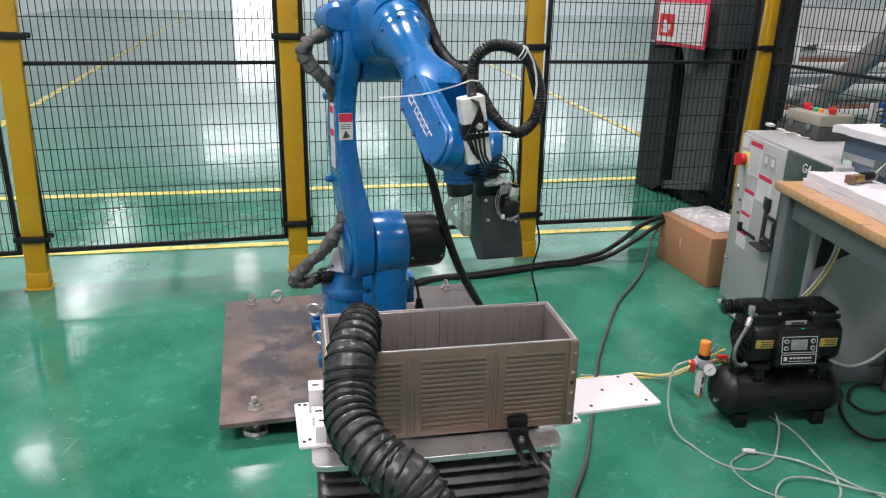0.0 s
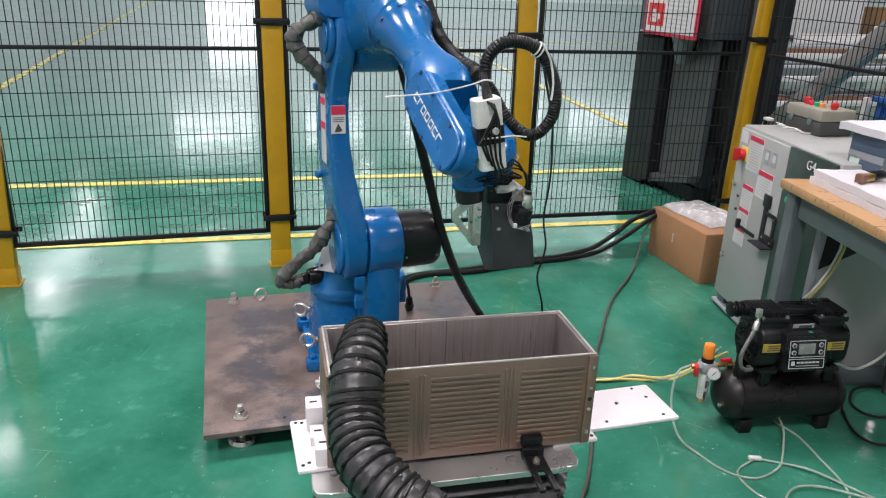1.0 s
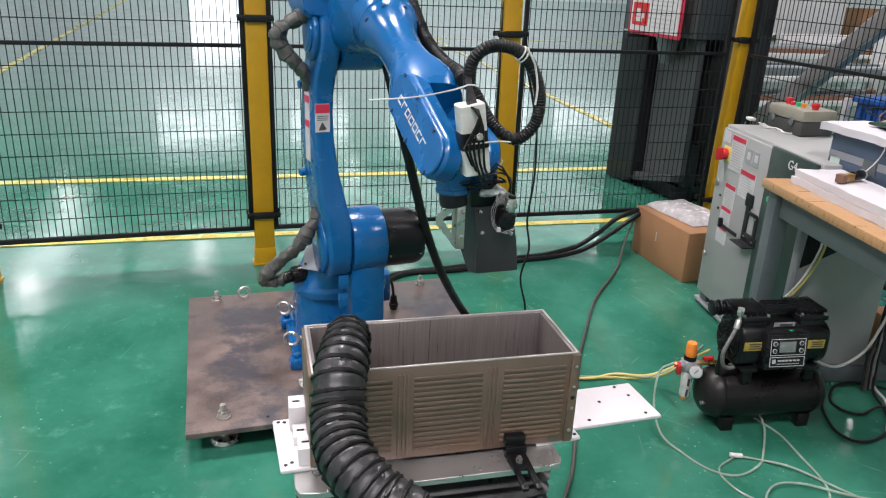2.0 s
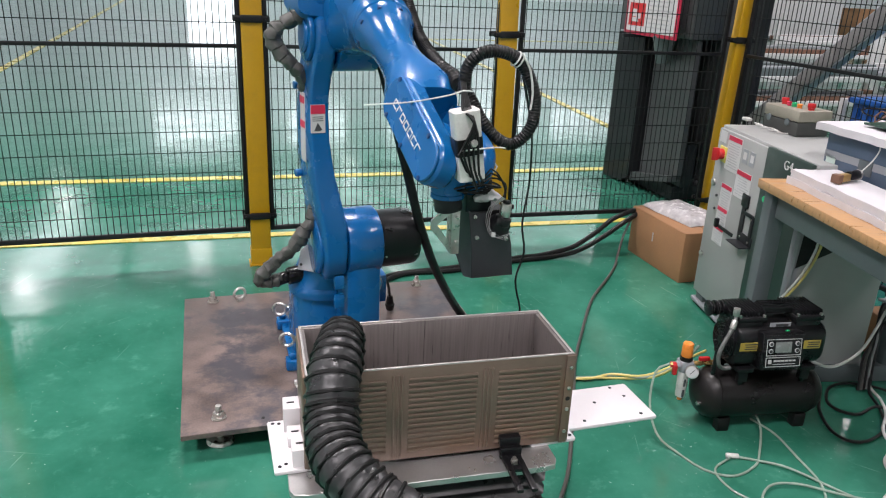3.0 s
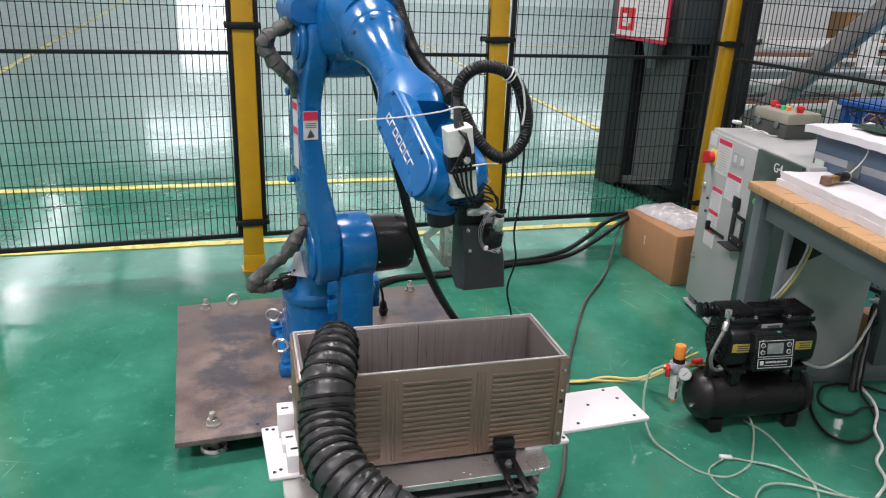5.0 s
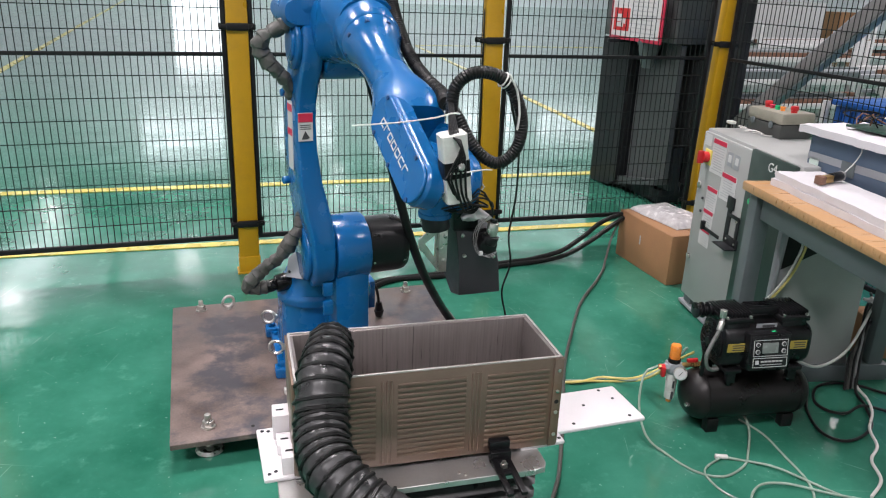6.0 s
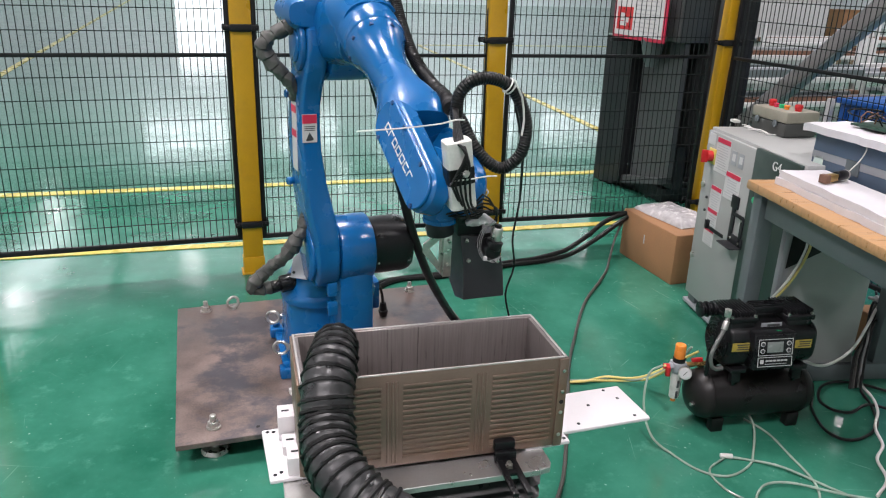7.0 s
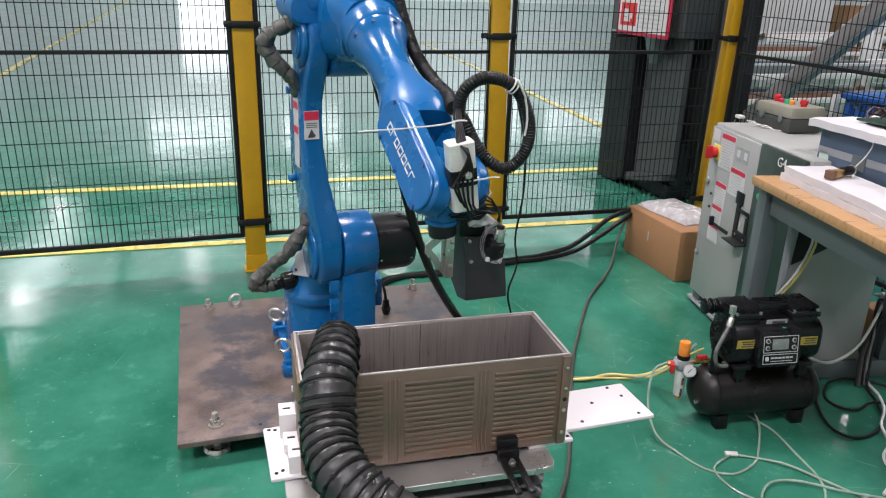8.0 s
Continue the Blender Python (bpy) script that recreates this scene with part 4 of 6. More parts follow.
def lift_table():
    t = thing("lift_table", pose(0.45, -1.70, 0, 0, 0, TABLE_TURN), "scissor lift table with black bellows and a silver top plate", "lift table")
    bm = bmesh.new()
    rings(bm, [((-0.035, 0, z), (1, 0, 0), (0, 1, 0), 0.2775 - e, 0.1725 - e, 22) for z, e in ((0.475, 0.001), (0.476, 0), (0.488, 0), (0.489, 0.001))], 96)
    part("top_plate", bm, PLATE_SILVER, t, "silver aluminium top plate")
    bm = bmesh.new()
    st = []
    n = 12
    for i in range(2 * n + 1):
        z = 0.07 + (0.472 - 0.07) * i / (2 * n)
        k = 0.0 if i % 2 else 0.022
        st.append(((-0.035, 0, z), (1, 0, 0), (0, 1, 0), 0.245 + k, 0.140 + k, 14))
    rings(bm, st, 56)
    part("bellows", bm, DUCT, t, "pleated black rubber bellows")
    part("base_frame", made(box, (-0.035, 0, 0.04), (0.53, 0.32, 0.07), bevel=0.006), BENCH_GREY, t)
    for x, y in ((-0.22, -0.12), (0.22, -0.12), (-0.22, 0.12), (0.22, 0.12)):
        part("foot", made(rod, (x, y, 0), (x, y, 0.01), 0.03, seg=16), RUBBER, t)
    for x, y in ((0.05, -0.150), (0.062, -0.158), (-0.25, -0.165)):
        part("screw", made(rod, (x, y, 0.488), (x, y, 0.4915), 0.003, seg=8), ZINC, t)


lift_table()


def wing(name, x0, x1, y0, y1, z, holes, label):
    t = thing(name, pose(0, 0, 0), label, "mounting plate")
    part("plate", made(box, ((x0 + x1) / 2, (y0 + y1) / 2, z), (x1 - x0, y1 - y0, 0.010), bevel=0.004), WHITE_POWDER, t)
    for x, y in holes:
        bm = made(rod, (x, y, z + 0.0045), (x, y, z + 0.0058), 0.0042, seg=10)
        part("bolt_hole", bm, DARK_IRON, t)
    return t


wing("mounting_plate", 0.106, 0.36, -1.785, -1.600, 0.4945, ((0.118, -1.612), (0.131, -1.615), (0.118, -1.768), (0.131, -1.762)), "white painted mounting plate with bolt holes")
wing("mounting_plate", 0.60, 0.978, -1.785, -1.635, 0.4945, ((0.86, -1.70), (0.945, -1.69), (0.80, -1.765), (0.945, -1.768), (0.93, -1.648)), "white painted mounting plate jutting past the bin")
wing("mounting_plate", 0.645, 0.752, -1.818, -1.70, 0.4935, ((0.742, -1.806),), "small white mounting plate under the bin corner")
for k, (x, y, zz) in enumerate(((0.158, -1.628, 0.558), (0.160, -1.685, 0.522), (0.162, -1.755, 0.540))):
    t = thing("guide_block", pose(x, y, 0.4995, 0, 0, TABLE_TURN), "white machined guide block with a slotted screw hole", "guide block", "guide blocks beside the bin")
    part("block", made(box, (0, 0, (zz - 0.4995) / 2), (0.036, 0.050, zz - 0.4995), bevel=0.002), WHITE_POWDER, t)
    part("slot", made(box, (-0.002, 0, zz - 0.4995), (0.016, 0.006, 0.0015), bevel=0.0005), DARK_IRON, t)


def metal_bin():
    """An open aluminium box with ribbed panels, 0.55 x 0.215 x 0.212 m."""
    L, W, H, th = 0.552, 0.214, 0.2125, 0.012
    t = thing("metal_bin", pose(0.4515, -1.7015, 0.4995, 0, 0, TABLE_TURN), "open ribbed aluminium battery box on the lift table", "metal box")
    part("floor_panel", made(box, (0, 0, 0.008), (L - 0.03, W - 0.03, 0.014)), BIN_IN, t, smooth=False)
    for s, nm in ((-1, "front_wall"), (1, "back_wall")):
        bm = bmesh.new()
        box(bm, (0, s * (W / 2 - th / 2), H / 2), (L, th, H), bevel=0.0015)
        wall = part(nm, bm, BIN_IN if s > 0 else BIN_OUT, t, "bare ribbed aluminium wall")
        y = s * W / 2
        panels = ((-0.27, -0.112), (-0.080, 0.075), (0.107, 0.255))
        for a, b in panels:
            for k in range(15):
                z = 0.020 + 0.0118 * k
                bm = made(box, ((a + b) / 2, y + s * 0.0008, z), (b - a - 0.012, 0.0042, 0.0072), bevel=0.0018)
                part("rib", bm, BIN_OUT, wall)
        for x in (-0.105, -0.095, -0.087, 0.082, 0.091, 0.100):
            part("rib", made(box, (x, y + s * 0.0008, H / 2 - 0.004), (0.0045, 0.004, H - 0.022), bevel=0.0015), BIN_OUT, wall)
    for s in (-1, 1):
        bm = bmesh.new()
        box(bm, (s * (L / 2 - th / 2), 0, H / 2), (th, W - 2 * th - 0.001, H - 0.001), bevel=0.0015)
        wall = part("end_wall", bm, BIN_IN, t, "brushed aluminium end wall")
        bm = bmesh.new()
        box(bm, (s * (L / 2 + 0.002), 0, H / 2), (0.006, W, H - 0.004), bevel=0.001)
        part("end_cover", bm, BIN_OUT, wall)
    # front right corner post with its screws
    bm = bmesh.new()
    box(bm, (L / 2 - 0.008, -W / 2 - 0.002, H / 2), (0.018, 0.005, H - 0.002), bevel=0.001)
    part("corner_strip", bm, BIN_OUT, t)
    for z, r in ((0.185, 0.0042), (0.135, 0.0042), (0.085, 0.0042), (0.030, 0.0042)):
        part("screw", made(rod, (L / 2 - 0.007, -W / 2 - 0.004, z), (L / 2 - 0.007, -W / 2 - 0.0075, z), r, seg=10, bevel=0.001), ZINC, t)
    part("plug_hole", made(rod, (L / 2 - 0.007, -W / 2 - 0.004, 0.11), (L / 2 - 0.007, -W / 2 - 0.0052, 0.11), 0.005, seg=10), BLACK_HOLE, t)
    bm = bmesh.new()
    for s in (-1, 1):
        box(bm, (0, s * (W / 2 - 0.003), H + 0.0012), (L, 0.005, 0.003), bevel=0.0008)
        box(bm, (s * (L / 2 - 0.003), 0, H + 0.0012), (0.005, W, 0.003), bevel=0.0008)
    part("rim", bm, RIM_GREY, t, "pale grey rim")


metal_bin()


def hold_down():
    t = thing("hold_down_clamp", pose(0.588, -1.835, 0.4895, 0, 0, -5), "black slotted hold-down clamp bolted against the bin", "clamp")
    bm = bmesh.new()
    box(bm, (0, 0.012, 0.0345), (0.046, 0.022, 0.022), bevel=0.003)
    box(bm, (0, -0.004, 0.014), (0.046, 0.012, 0.026), bevel=0.002)
    part("jaw", bm, MOTOR_BLACK, t)
    bm = bmesh.new()
    box(bm, (-0.0145, -0.055, 0.007), (0.013, 0.135, 0.008), bevel=0.0015)
    box(bm, (0.0145, -0.055, 0.007), (0.013, 0.135, 0.008), bevel=0.0015)
    box(bm, (0, -0.010, 0.0065), (0.03, 0.03, 0.007), bevel=0.001)
    box(bm, (0, -0.050, 0.0065), (0.03, 0.016, 0.007), bevel=0.001)
    part("slotted_arm", bm, MOTOR_BLACK, t)
    bm = bmesh.new()
    rod(bm, (0, -0.030, 0.0), (0, -0.030, 0.014), 0.008, seg=6, bevel=0.001)
    rod(bm, (0, -0.030, 0.014), (0, -0.030, 0.019), 0.0045, seg=10)
    part("bolt", bm, ZINC, t)


hold_down()


def duct():
    """A flexible black duct with a spiral rib, rising past the bin's corner."""
    pts = [(0.266, -1.660, 0.600), (0.264, -1.668, 0.665), (0.259, -1.698, 0.728), (0.247, -1.752, 0.763), (0.229, -1.815, 0.760), (0.211, -1.863, 0.735), (0.204, -1.898, 0.695), (0.198, -1.955, 0.666), (0.211, -2.01, 0.647), (0.246, -2.06, 0.621), (0.291, -2.1, 0.6), (0.341, -2.15, 0.51), (0.4, -2.18, 0.34), (0.41, -2.19, 0.18), (0.41, -2.20, 0.03)]
    t = thing("flexible_duct", pose(0, 0, 0), "black rubber-coated flexible duct with spiral ribs", "flexible duct")
    PITCH = 0.0205
    r = 0.0485

    def mouth(s):
        return r * (0.80 + 0.20 * max(0.0, min(1.0, (s - 0.13) / 0.16)))

    bm = bmesh.new()
    hose(bm, pts, r, seg=40, step=0.004, radius=lambda s: mouth(s) * (1 - 0.055 * abs(math.sin(math.pi * s / PITCH)) + 0.012 * math.sin(23 * s)))
    part("duct_skin", bm, DUCT, t)
    path = smooth_path(pts, 0.002)
    helix, s, a = [], 0.0, None
    for i, p in enumerate(path):
        d = (path[min(i + 1, len(path) - 1)] - path[max(i - 1, 0)]).normalized()
        a = frame_of(d)[0] if a is None else (a - d * a.dot(d)).normalized()
        s += (p - path[i - 1]).length if i else 0
        th = 2 * math.pi * s / PITCH + 0.9 * math.sin(31 * s)
        helix.append(p + (a * math.cos(th) + d.cross(a) * math.sin(th)) * (mouth(s) + 0.0005))
    bm = bmesh.new()
    st = []
    for i in range(0, len(helix)):
        d = (helix[min(i + 1, len(helix) - 1)] - helix[max(i - 1, 0)]).normalized()
        u, v = frame_of(d)
        st.append((helix[i], u, v, 0.0042, 0.0042, 2))
    rings(bm, st, 6)
    part("spiral_rib", bm, RUBBER, t)


duct()


# ---- carton, control cabinet, workbench (all turned alike) ----
TURN = -11.5


def carton():
    t = thing("cardboard_box", pose(2.283, -0.055, 0, 0, 0, 0), "closed brown cardboard box on the floor by the fence", "cardboard box")
    w, d, h = 0.30, 0.50, 0.262
    bm = made(box, (w / 2, d / 2, h / 2), (w, d, h), bevel=0.004)
    part("carton_body", bm, CARDBOARD, t)
    for s in (0, 1):
        part("top_flap", made(box, (w / 4 + s * w / 2, d / 2, h + 0.002), (w / 2 - 0.002, d - 0.004, 0.003), bevel=0.001), CARDBOARD, t)
    # a thin strip stands in for whitish scratch marks on the side
    part("tape", made(box, (-0.0008, d * 0.55, h * 0.60), (0.001, 0.010, 0.05), pose(0, 0, 0)), FILM, t, "short whitish mark on the side of the box", smooth=False)


carton()


def small_carton():
    t = thing("cardboard_box", pose(2.63, -0.965, 0, 0, 0, -11.5), "small brown cardboard box on the floor behind the workbench", "cardboard box")
    part("carton_body", made(box, (0.085, 0.07, 0.09), (0.17, 0.14, 0.18), bevel=0.003), CARDBOARD, t)
    for s in (0, 1):
        part("top_flap", made(box, (0.0425 + s * 0.085, 0.07, 0.182), (0.083, 0.138, 0.003), bevel=0.001), CARDBOARD, t)


small_carton()


def film_bag():
    random.seed(5)
    t = thing("plastic_bag", pose(2.475, 0.245, 0.267, 0, 0, 6), "crumpled clear plastic bag lying on the cardboard box", "plastic bag")
    bm = bmesh.new()
    n = 44
    vs = {}
    for i in range(n + 1):
        for j in range(n + 1):
            u, v = i / n - 0.5, j / n - 0.5
            edge = max(abs(u), abs(v)) * 2
            x, y = u * 0.25, v * 0.40
            z = 0.042 * (1 - edge ** 6) + 0.008 * noise.noise((x * 7, y * 7, 1)) + 0.0035 * noise.noise((x * 22, y * 70, 5)) + 0.0018 * math.sin(x * 260) * math.sin(y * 260)
            vs[i, j] = bm.verts.new((x + 0.01 * noise.noise((x * 9, y * 9, 8)), y, max(0.003, z)))
    for i in range(n):
        for j in range(n):
            bm.faces.new((vs[i, j], vs[i + 1, j], vs[i + 1, j + 1], vs[i, j + 1]))
    r = bmesh.ops.extrude_face_region(bm, geom=bm.faces[:])
    bmesh.ops.translate(bm, vec=(0, 0, -0.002), verts=[v for v in r["geom"] if isinstance(v, bmesh.types.BMVert)])
    part("film", bm, FILM, t)


film_bag()


def control_cabinet():
    """Robot controller: local x runs into it, local y along its front to the far side."""
    D, W, H, F0 = 0.35, 0.75, 0.80, 0.065
    t = thing("control_cabinet", pose(2.225, -0.270, 0, 0, 0, TURN), "grey robot control cabinet with warning labels and a red switch", "control cabinet")
    bm = bmesh.new()
    box(bm, (D / 2, -W / 2, F0 + H / 2), (D, W, H), bevel=0.006)
    part("body", bm, GREY_CAB, t)
    part("door", made(box, (-0.008, -0.215, F0 + H / 2 - 0.002), (0.016, 0.415, H - 0.02), bevel=0.005), GREY_CAB, t, "pale grey steel door")
    part("side_panel", made(box, (-0.009, -0.580, F0 + H / 2 + 0.045), (0.018, 0.310, H - 0.10), bevel=0.004), GREEN_PANEL, t, "dark green front panel")
    for x, y in ((0.05, -0.04), (0.05, -W + 0.04), (D - 0.05, -0.04), (D - 0.05, -W + 0.04)):
        part("foot", made(box, (x, y, F0 / 2), (0.09, 0.07, F0), bevel=0.004), BENCH_GREY, t)
    part("plinth", made(box, (D / 2, -W / 2, 0.02), (D + 0.02, W + 0.03, 0.016), bevel=0.003), PANEL_GREY, t)
    z = F0 + H
    sw = bmesh.new()
    box(sw, (-0.019, -0.078, z - 0.118), (0.006, 0.062, 0.068), bevel=0.003)
    plate = part("switch_plate", sw, LINE_YELLOW, t, "yellow switch plate")
    bm = bmesh.new()
    rod(bm, (-0.02, -0.078, z - 0.118), (-0.045, -0.078, z - 0.118), 0.024, seg=24, bevel=0.003)
    box(bm, (-0.055, -0.078, z - 0.118), (0.028, 0.014, 0.056), bevel=0.003)
    part("switch_handle", bm, RED, plate, "red rotary main switch")
    # labels: y from the far edge, drop from the top, width, height, share of red at the top
    rows = ((-0.165, 0.100, 0.125, 0.150, 0.15), (-0.285, 0.205, 0.13, 0.115, 0.19), (-0.160, 0.290, 0.10, 0.105, 0.19), (-0.155, 0.385, 0.095, 0.085, 0.22), (-0.150, 0.470, 0.095, 0.080, 0.22))
    for y, dz, w, h, share in rows:
        lab = part("warning_label", made(box, (-0.0168, y, z - dz), (0.0012, w, h)), LABEL_WHITE, t, "white warning label with a red heading", smooth=False)
        part("heading", made(box, (-0.0178, y, z - dz + h * (0.5 - share / 2)), (0.0012, w * 0.92, h * share * 0.9)), LABEL_RED, lab, smooth=False)
        bm = bmesh.new()
        k = z - dz + h * (0.5 - share) - 0.012
        while k > z - dz - h / 2 + 0.006:
            box(bm, (-0.0177, y + random.uniform(-0.006, 0.006), k), (0.001, w * random.uniform(0.55, 0.8), 0.004))
            k -= 0.011
        part("small_print", bm, PALE_INK, lab, smooth=False)
    for y in (-0.265, -0.325):
        lab = part("sticker", made(box, (-0.0168, y, z - 0.085), (0.0012, 0.042, 0.06)), PANEL_GREY, t, smooth=False)
        part("mark", made(box, (-0.0178, y, z - 0.083), (0.0012, 0.026, 0.03)), LABEL_WHITE, lab, smooth=False)
    part("sticker", made(box, (-0.0168, -0.055, z - 0.045), (0.0012, 0.06, 0.05)), LABEL_WHITE, t, smooth=False)
    for dz, r in ((0.255, 0.016), (0.305, 0.006), (0.365, 0.006)):
        bm = made(rod, (-0.016, -0.035 - 0.05 * (r < 0.01), z - dz), (-0.024, -0.035 - 0.05 * (r < 0.01), z - dz), r, seg=20, bevel=0.002)
        part("lock", bm, ZINC if r > 0.01 else INK, t)
    part("lock", made(rod, (-0.016, -0.035, z - 0.60), (-0.026, -0.035, z - 0.60), 0.013, seg=16, bevel=0.003), ZINC, t, "round metal door lock")
    # pendant hanger
    hz = z - 0.365
    hy = -0.085
    hanger = part("pendant_hanger", made(box, (-0.020, hy + (-0.255), hz + 0.02), (0.006, 0.030, 0.16), bevel=0.002), DARK_IRON, t, "dark bent steel pendant hanger")
    part("hanger_arm", made(box, (-0.020, hy + (-0.255), hz + 0.11), (0.008, 0.060, 0.055), bevel=0.004), DARK_IRON, hanger)
    part("hanger_arm", made(box, (-0.020, hy + (-0.335), hz + 0.00), (0.006, 0.022, 0.13), bevel=0.002), DARK_IRON, hanger)
    part("hanger_arm", made(box, (-0.020, hy + (-0.295), hz + 0.062), (0.006, 0.09, 0.016), bevel=0.002), DARK_IRON, hanger)
    part("hanger_arm", made(box, (-0.020, hy + (-0.30), hz - 0.045), (0.006, 0.115, 0.045), bevel=0.003), DARK_IRON, hanger)
    part("hanger_arm", made(box, (-0.045, hy + (-0.30), hz - 0.064), (0.052, 0.115, 0.006), bevel=0.002), DARK_IRON, hanger)
    part("hanger_arm", made(box, (-0.040, hy + (-0.165), hz - 0.050), (0.006, 0.14, 0.016), bevel=0.002), DARK_IRON, hanger)
    part("hanger_arm", made(box, (-0.048, hy + (-0.098), hz - 0.036), (0.018, 0.018, 0.040), bevel=0.003), DARK_IRON, hanger)
    for y, zz in ((hy - 0.265, hz - 0.042), (hy - 0.335, hz - 0.046), (hy - 0.33, hz + 0.05)):
        part("rivet", made(rod, (-0.0225, y, zz), (-0.026, y, zz), 0.005, seg=10), ZINC, hanger)
    words("G4", 0.050, Matrix.Translation((-0.0188, -0.590, z - 0.046)) @ axes((0, -1, 0), (0, 0, 1), (-1, 0, 0), (0, 0, 0)), LABEL_WHITE, t, depth=0.0008)
    bm = bmesh.new()
    for k in range(4):
        box(bm, (-0.0188, -0.645 - 0.020 * k, z - 0.050), (0.001, 0.015, 0.020))
    part("lettering", bm, PALE_INK, t, "row of small pale characters", smooth=False)
    part("indicator", made(rod, (-0.018, -0.485, z - 0.205), (-0.030, -0.485, z - 0.205), 0.013, seg=16, bevel=0.003), GREEN_KEY, t, "green push button")
    part("indicator", made(rod, (-0.018, -0.490, z - 0.160), (-0.026, -0.490, z - 0.160), 0.010, seg=16, bevel=0.002), INK, t)
    part("handle", made(hose, [(0.02, -W - 0.002, z - 0.07), (0.01, -W - 0.04, z - 0.06), (0.01, -W - 0.05, z - 0.10), (0.01, -W - 0.04, z - 0.15), (0.02, -W - 0.002, z - 0.16)], 0.008, seg=8), ZINC, t)
    return z


CAB_TOP = control_cabinet()


def button_box():
    t = thing("button_box", pose(2.44, -0.46, CAB_TOP, 0, 0, TURN + 8) @ Matrix.Diagonal((0.8, 0.74, 0.86, 1)), "grey control box with red, green and orange push buttons", "button box")
    part("lower_shell", made(box, (0, 0, 0.035), (0.20, 0.30, 0.07), bevel=0.010), mat("shell_dark", (0.045, 0.047, 0.044), 0.5), t, "dark grey lower shell")
    part("lid", made(box, (0, 0, 0.098), (0.205, 0.305, 0.056), bevel=0.010), mat("shell_beige", (0.24, 0.225, 0.18), 0.5), t, "beige-grey upper shell")
    z = 0.126
    for y, x, r, m, nm in ((0.095, -0.02, 0.021, RED, "red mushroom button"), (0.045, -0.03, 0.015, LABEL_RED, "red button"), (0.0, -0.03, 0.015, GREEN_KEY, "green button"),
                           (-0.045, -0.03, 0.015, ORANGE, "orange button"), (-0.115, -0.01, 0.021, RED, "red mushroom button")):
        bm = bmesh.new()
        rod(bm, (x, y, z), (x, y, z + 0.010), r * 0.8, seg=20)
        rod(bm, (x, y, z + 0.010), (x, y, z + (0.032 if r > 0.02 else 0.020)), r, seg=20, bevel=0.004)
        part("push_button", bm, m, t, nm)
    for y in (0.09, -0.07):
        part("clip", made(rod, (-0.104, y, 0.062), (-0.112, y, 0.062), 0.018, seg=14, bevel=0.003), BENCH_GREY, t)


button_box()


def tie_heap():
    t = thing("cable_tie_heap", pose(2.36, -0.40, CAB_TOP, 0, 0, TURN), "few white cable ties lying on the control cabinet", "cable ties")
    rnd = random.Random(3)
    bm = bmesh.new()
    for k in range(6):
        a = rnd.uniform(0, 6.3)
        c = Vector((rnd.uniform(-0.03, 0.03), rnd.uniform(-0.07, 0.07), 0.003))
        pts = [c + Vector((math.cos(a + 1.2 * s) * (s - 0.5) * 0.09, math.sin(a + 1.2 * s) * (s - 0.5) * 0.12, 0.006 * math.sin(3 * s + k) ** 2)) for s in (0, 0.25, 0.5, 0.75, 1)]
        hose(bm, pts, 0.0026, seg=6)
    part("tie", bm, TUBE_WHITE, t)
    bm = bmesh.new()
    box(bm, (0.0, 0.20, 0.008), (0.03, 0.045, 0.014), bevel=0.004)
    part("tie_head", bm, TUBE_WHITE, t)


tie_heap()

BENCH_TOP = 0.80


def workbench():
    """Local x runs across the bench, local y along it; the origin lies under its far front corner."""
    t = thing("workbench", pose(1.905, -0.911, 0, 0, 0, TURN), "grey steel workbench with a thick beech top", "workbench")
    W, L = 0.71, 1.25
    top = part("worktop", made(box, (W / 2, -L / 2, BENCH_TOP - 0.016), (W, L, 0.032), bevel=0.003), WOOD, t, "oiled beech worktop")
    zt = BENCH_TOP - 0.0325
    for y in (-0.045, -L + 0.05):
        for x in (0.055, W - 0.06):
            part("leg", made(box, (x, y, (zt + 0.06) / 2), (0.062, 0.055, zt - 0.06), bevel=0.004), BENCH_GREY, t)
        part("foot_beam", made(box, (W / 2, y, 0.035), (W, 0.07, 0.07), bevel=0.005), BENCH_GREY, t)
        part("top_rail", made(box, (W / 2, y, zt - 0.03), (W - 0.185, 0.045, 0.06), bevel=0.003), BENCH_GREY, t)
    part("apron", made(box, (0.055, -L / 2, zt - 0.045), (0.03, L - 0.165, 0.09), bevel=0.003), BENCH_GREY, t)
    part("apron", made(box, (W - 0.06, -L / 2, zt - 0.045), (0.03, L - 0.165, 0.09), bevel=0.003), BENCH_GREY, t)
    # steel end panel behind the far legs, with a dark cable cut-out
    y = -0.052
    end = part("end_panel", made(box, (0.338, y, 0.385), (0.386, 0.010, 0.62), bevel=0.002), PANEL_GREY, t, "pale grey steel end panel")
    part("panel_fold", made(box, (0.152, y - 0.012, 0.385), (0.016, 0.022, 0.62), bevel=0.003), PANEL_GREY, t)
    cut = ((0.186, 0.655), (0.332, 0.568), (0.312, 0.539), (0.207, 0.487), (0.177, 0.473))
    bm = bmesh.new()
    lo = [bm.verts.new((x, y - 0.0058, z)) for x, z in cut]
    hi = [bm.verts.new((x, y - 0.0075, z)) for x, z in cut]
    bm.faces.new(lo), bm.faces.new(hi)
    for i in range(len(cut)):
        j = (i + 1) % len(cut)
        bm.faces.new((lo[i], lo[j], hi[j], hi[i]))
    part("cut_out", bm, BLACK_HOLE, end, "dark cable cut-out", smooth=False)


workbench()


MODULE = (0.125, -0.255)


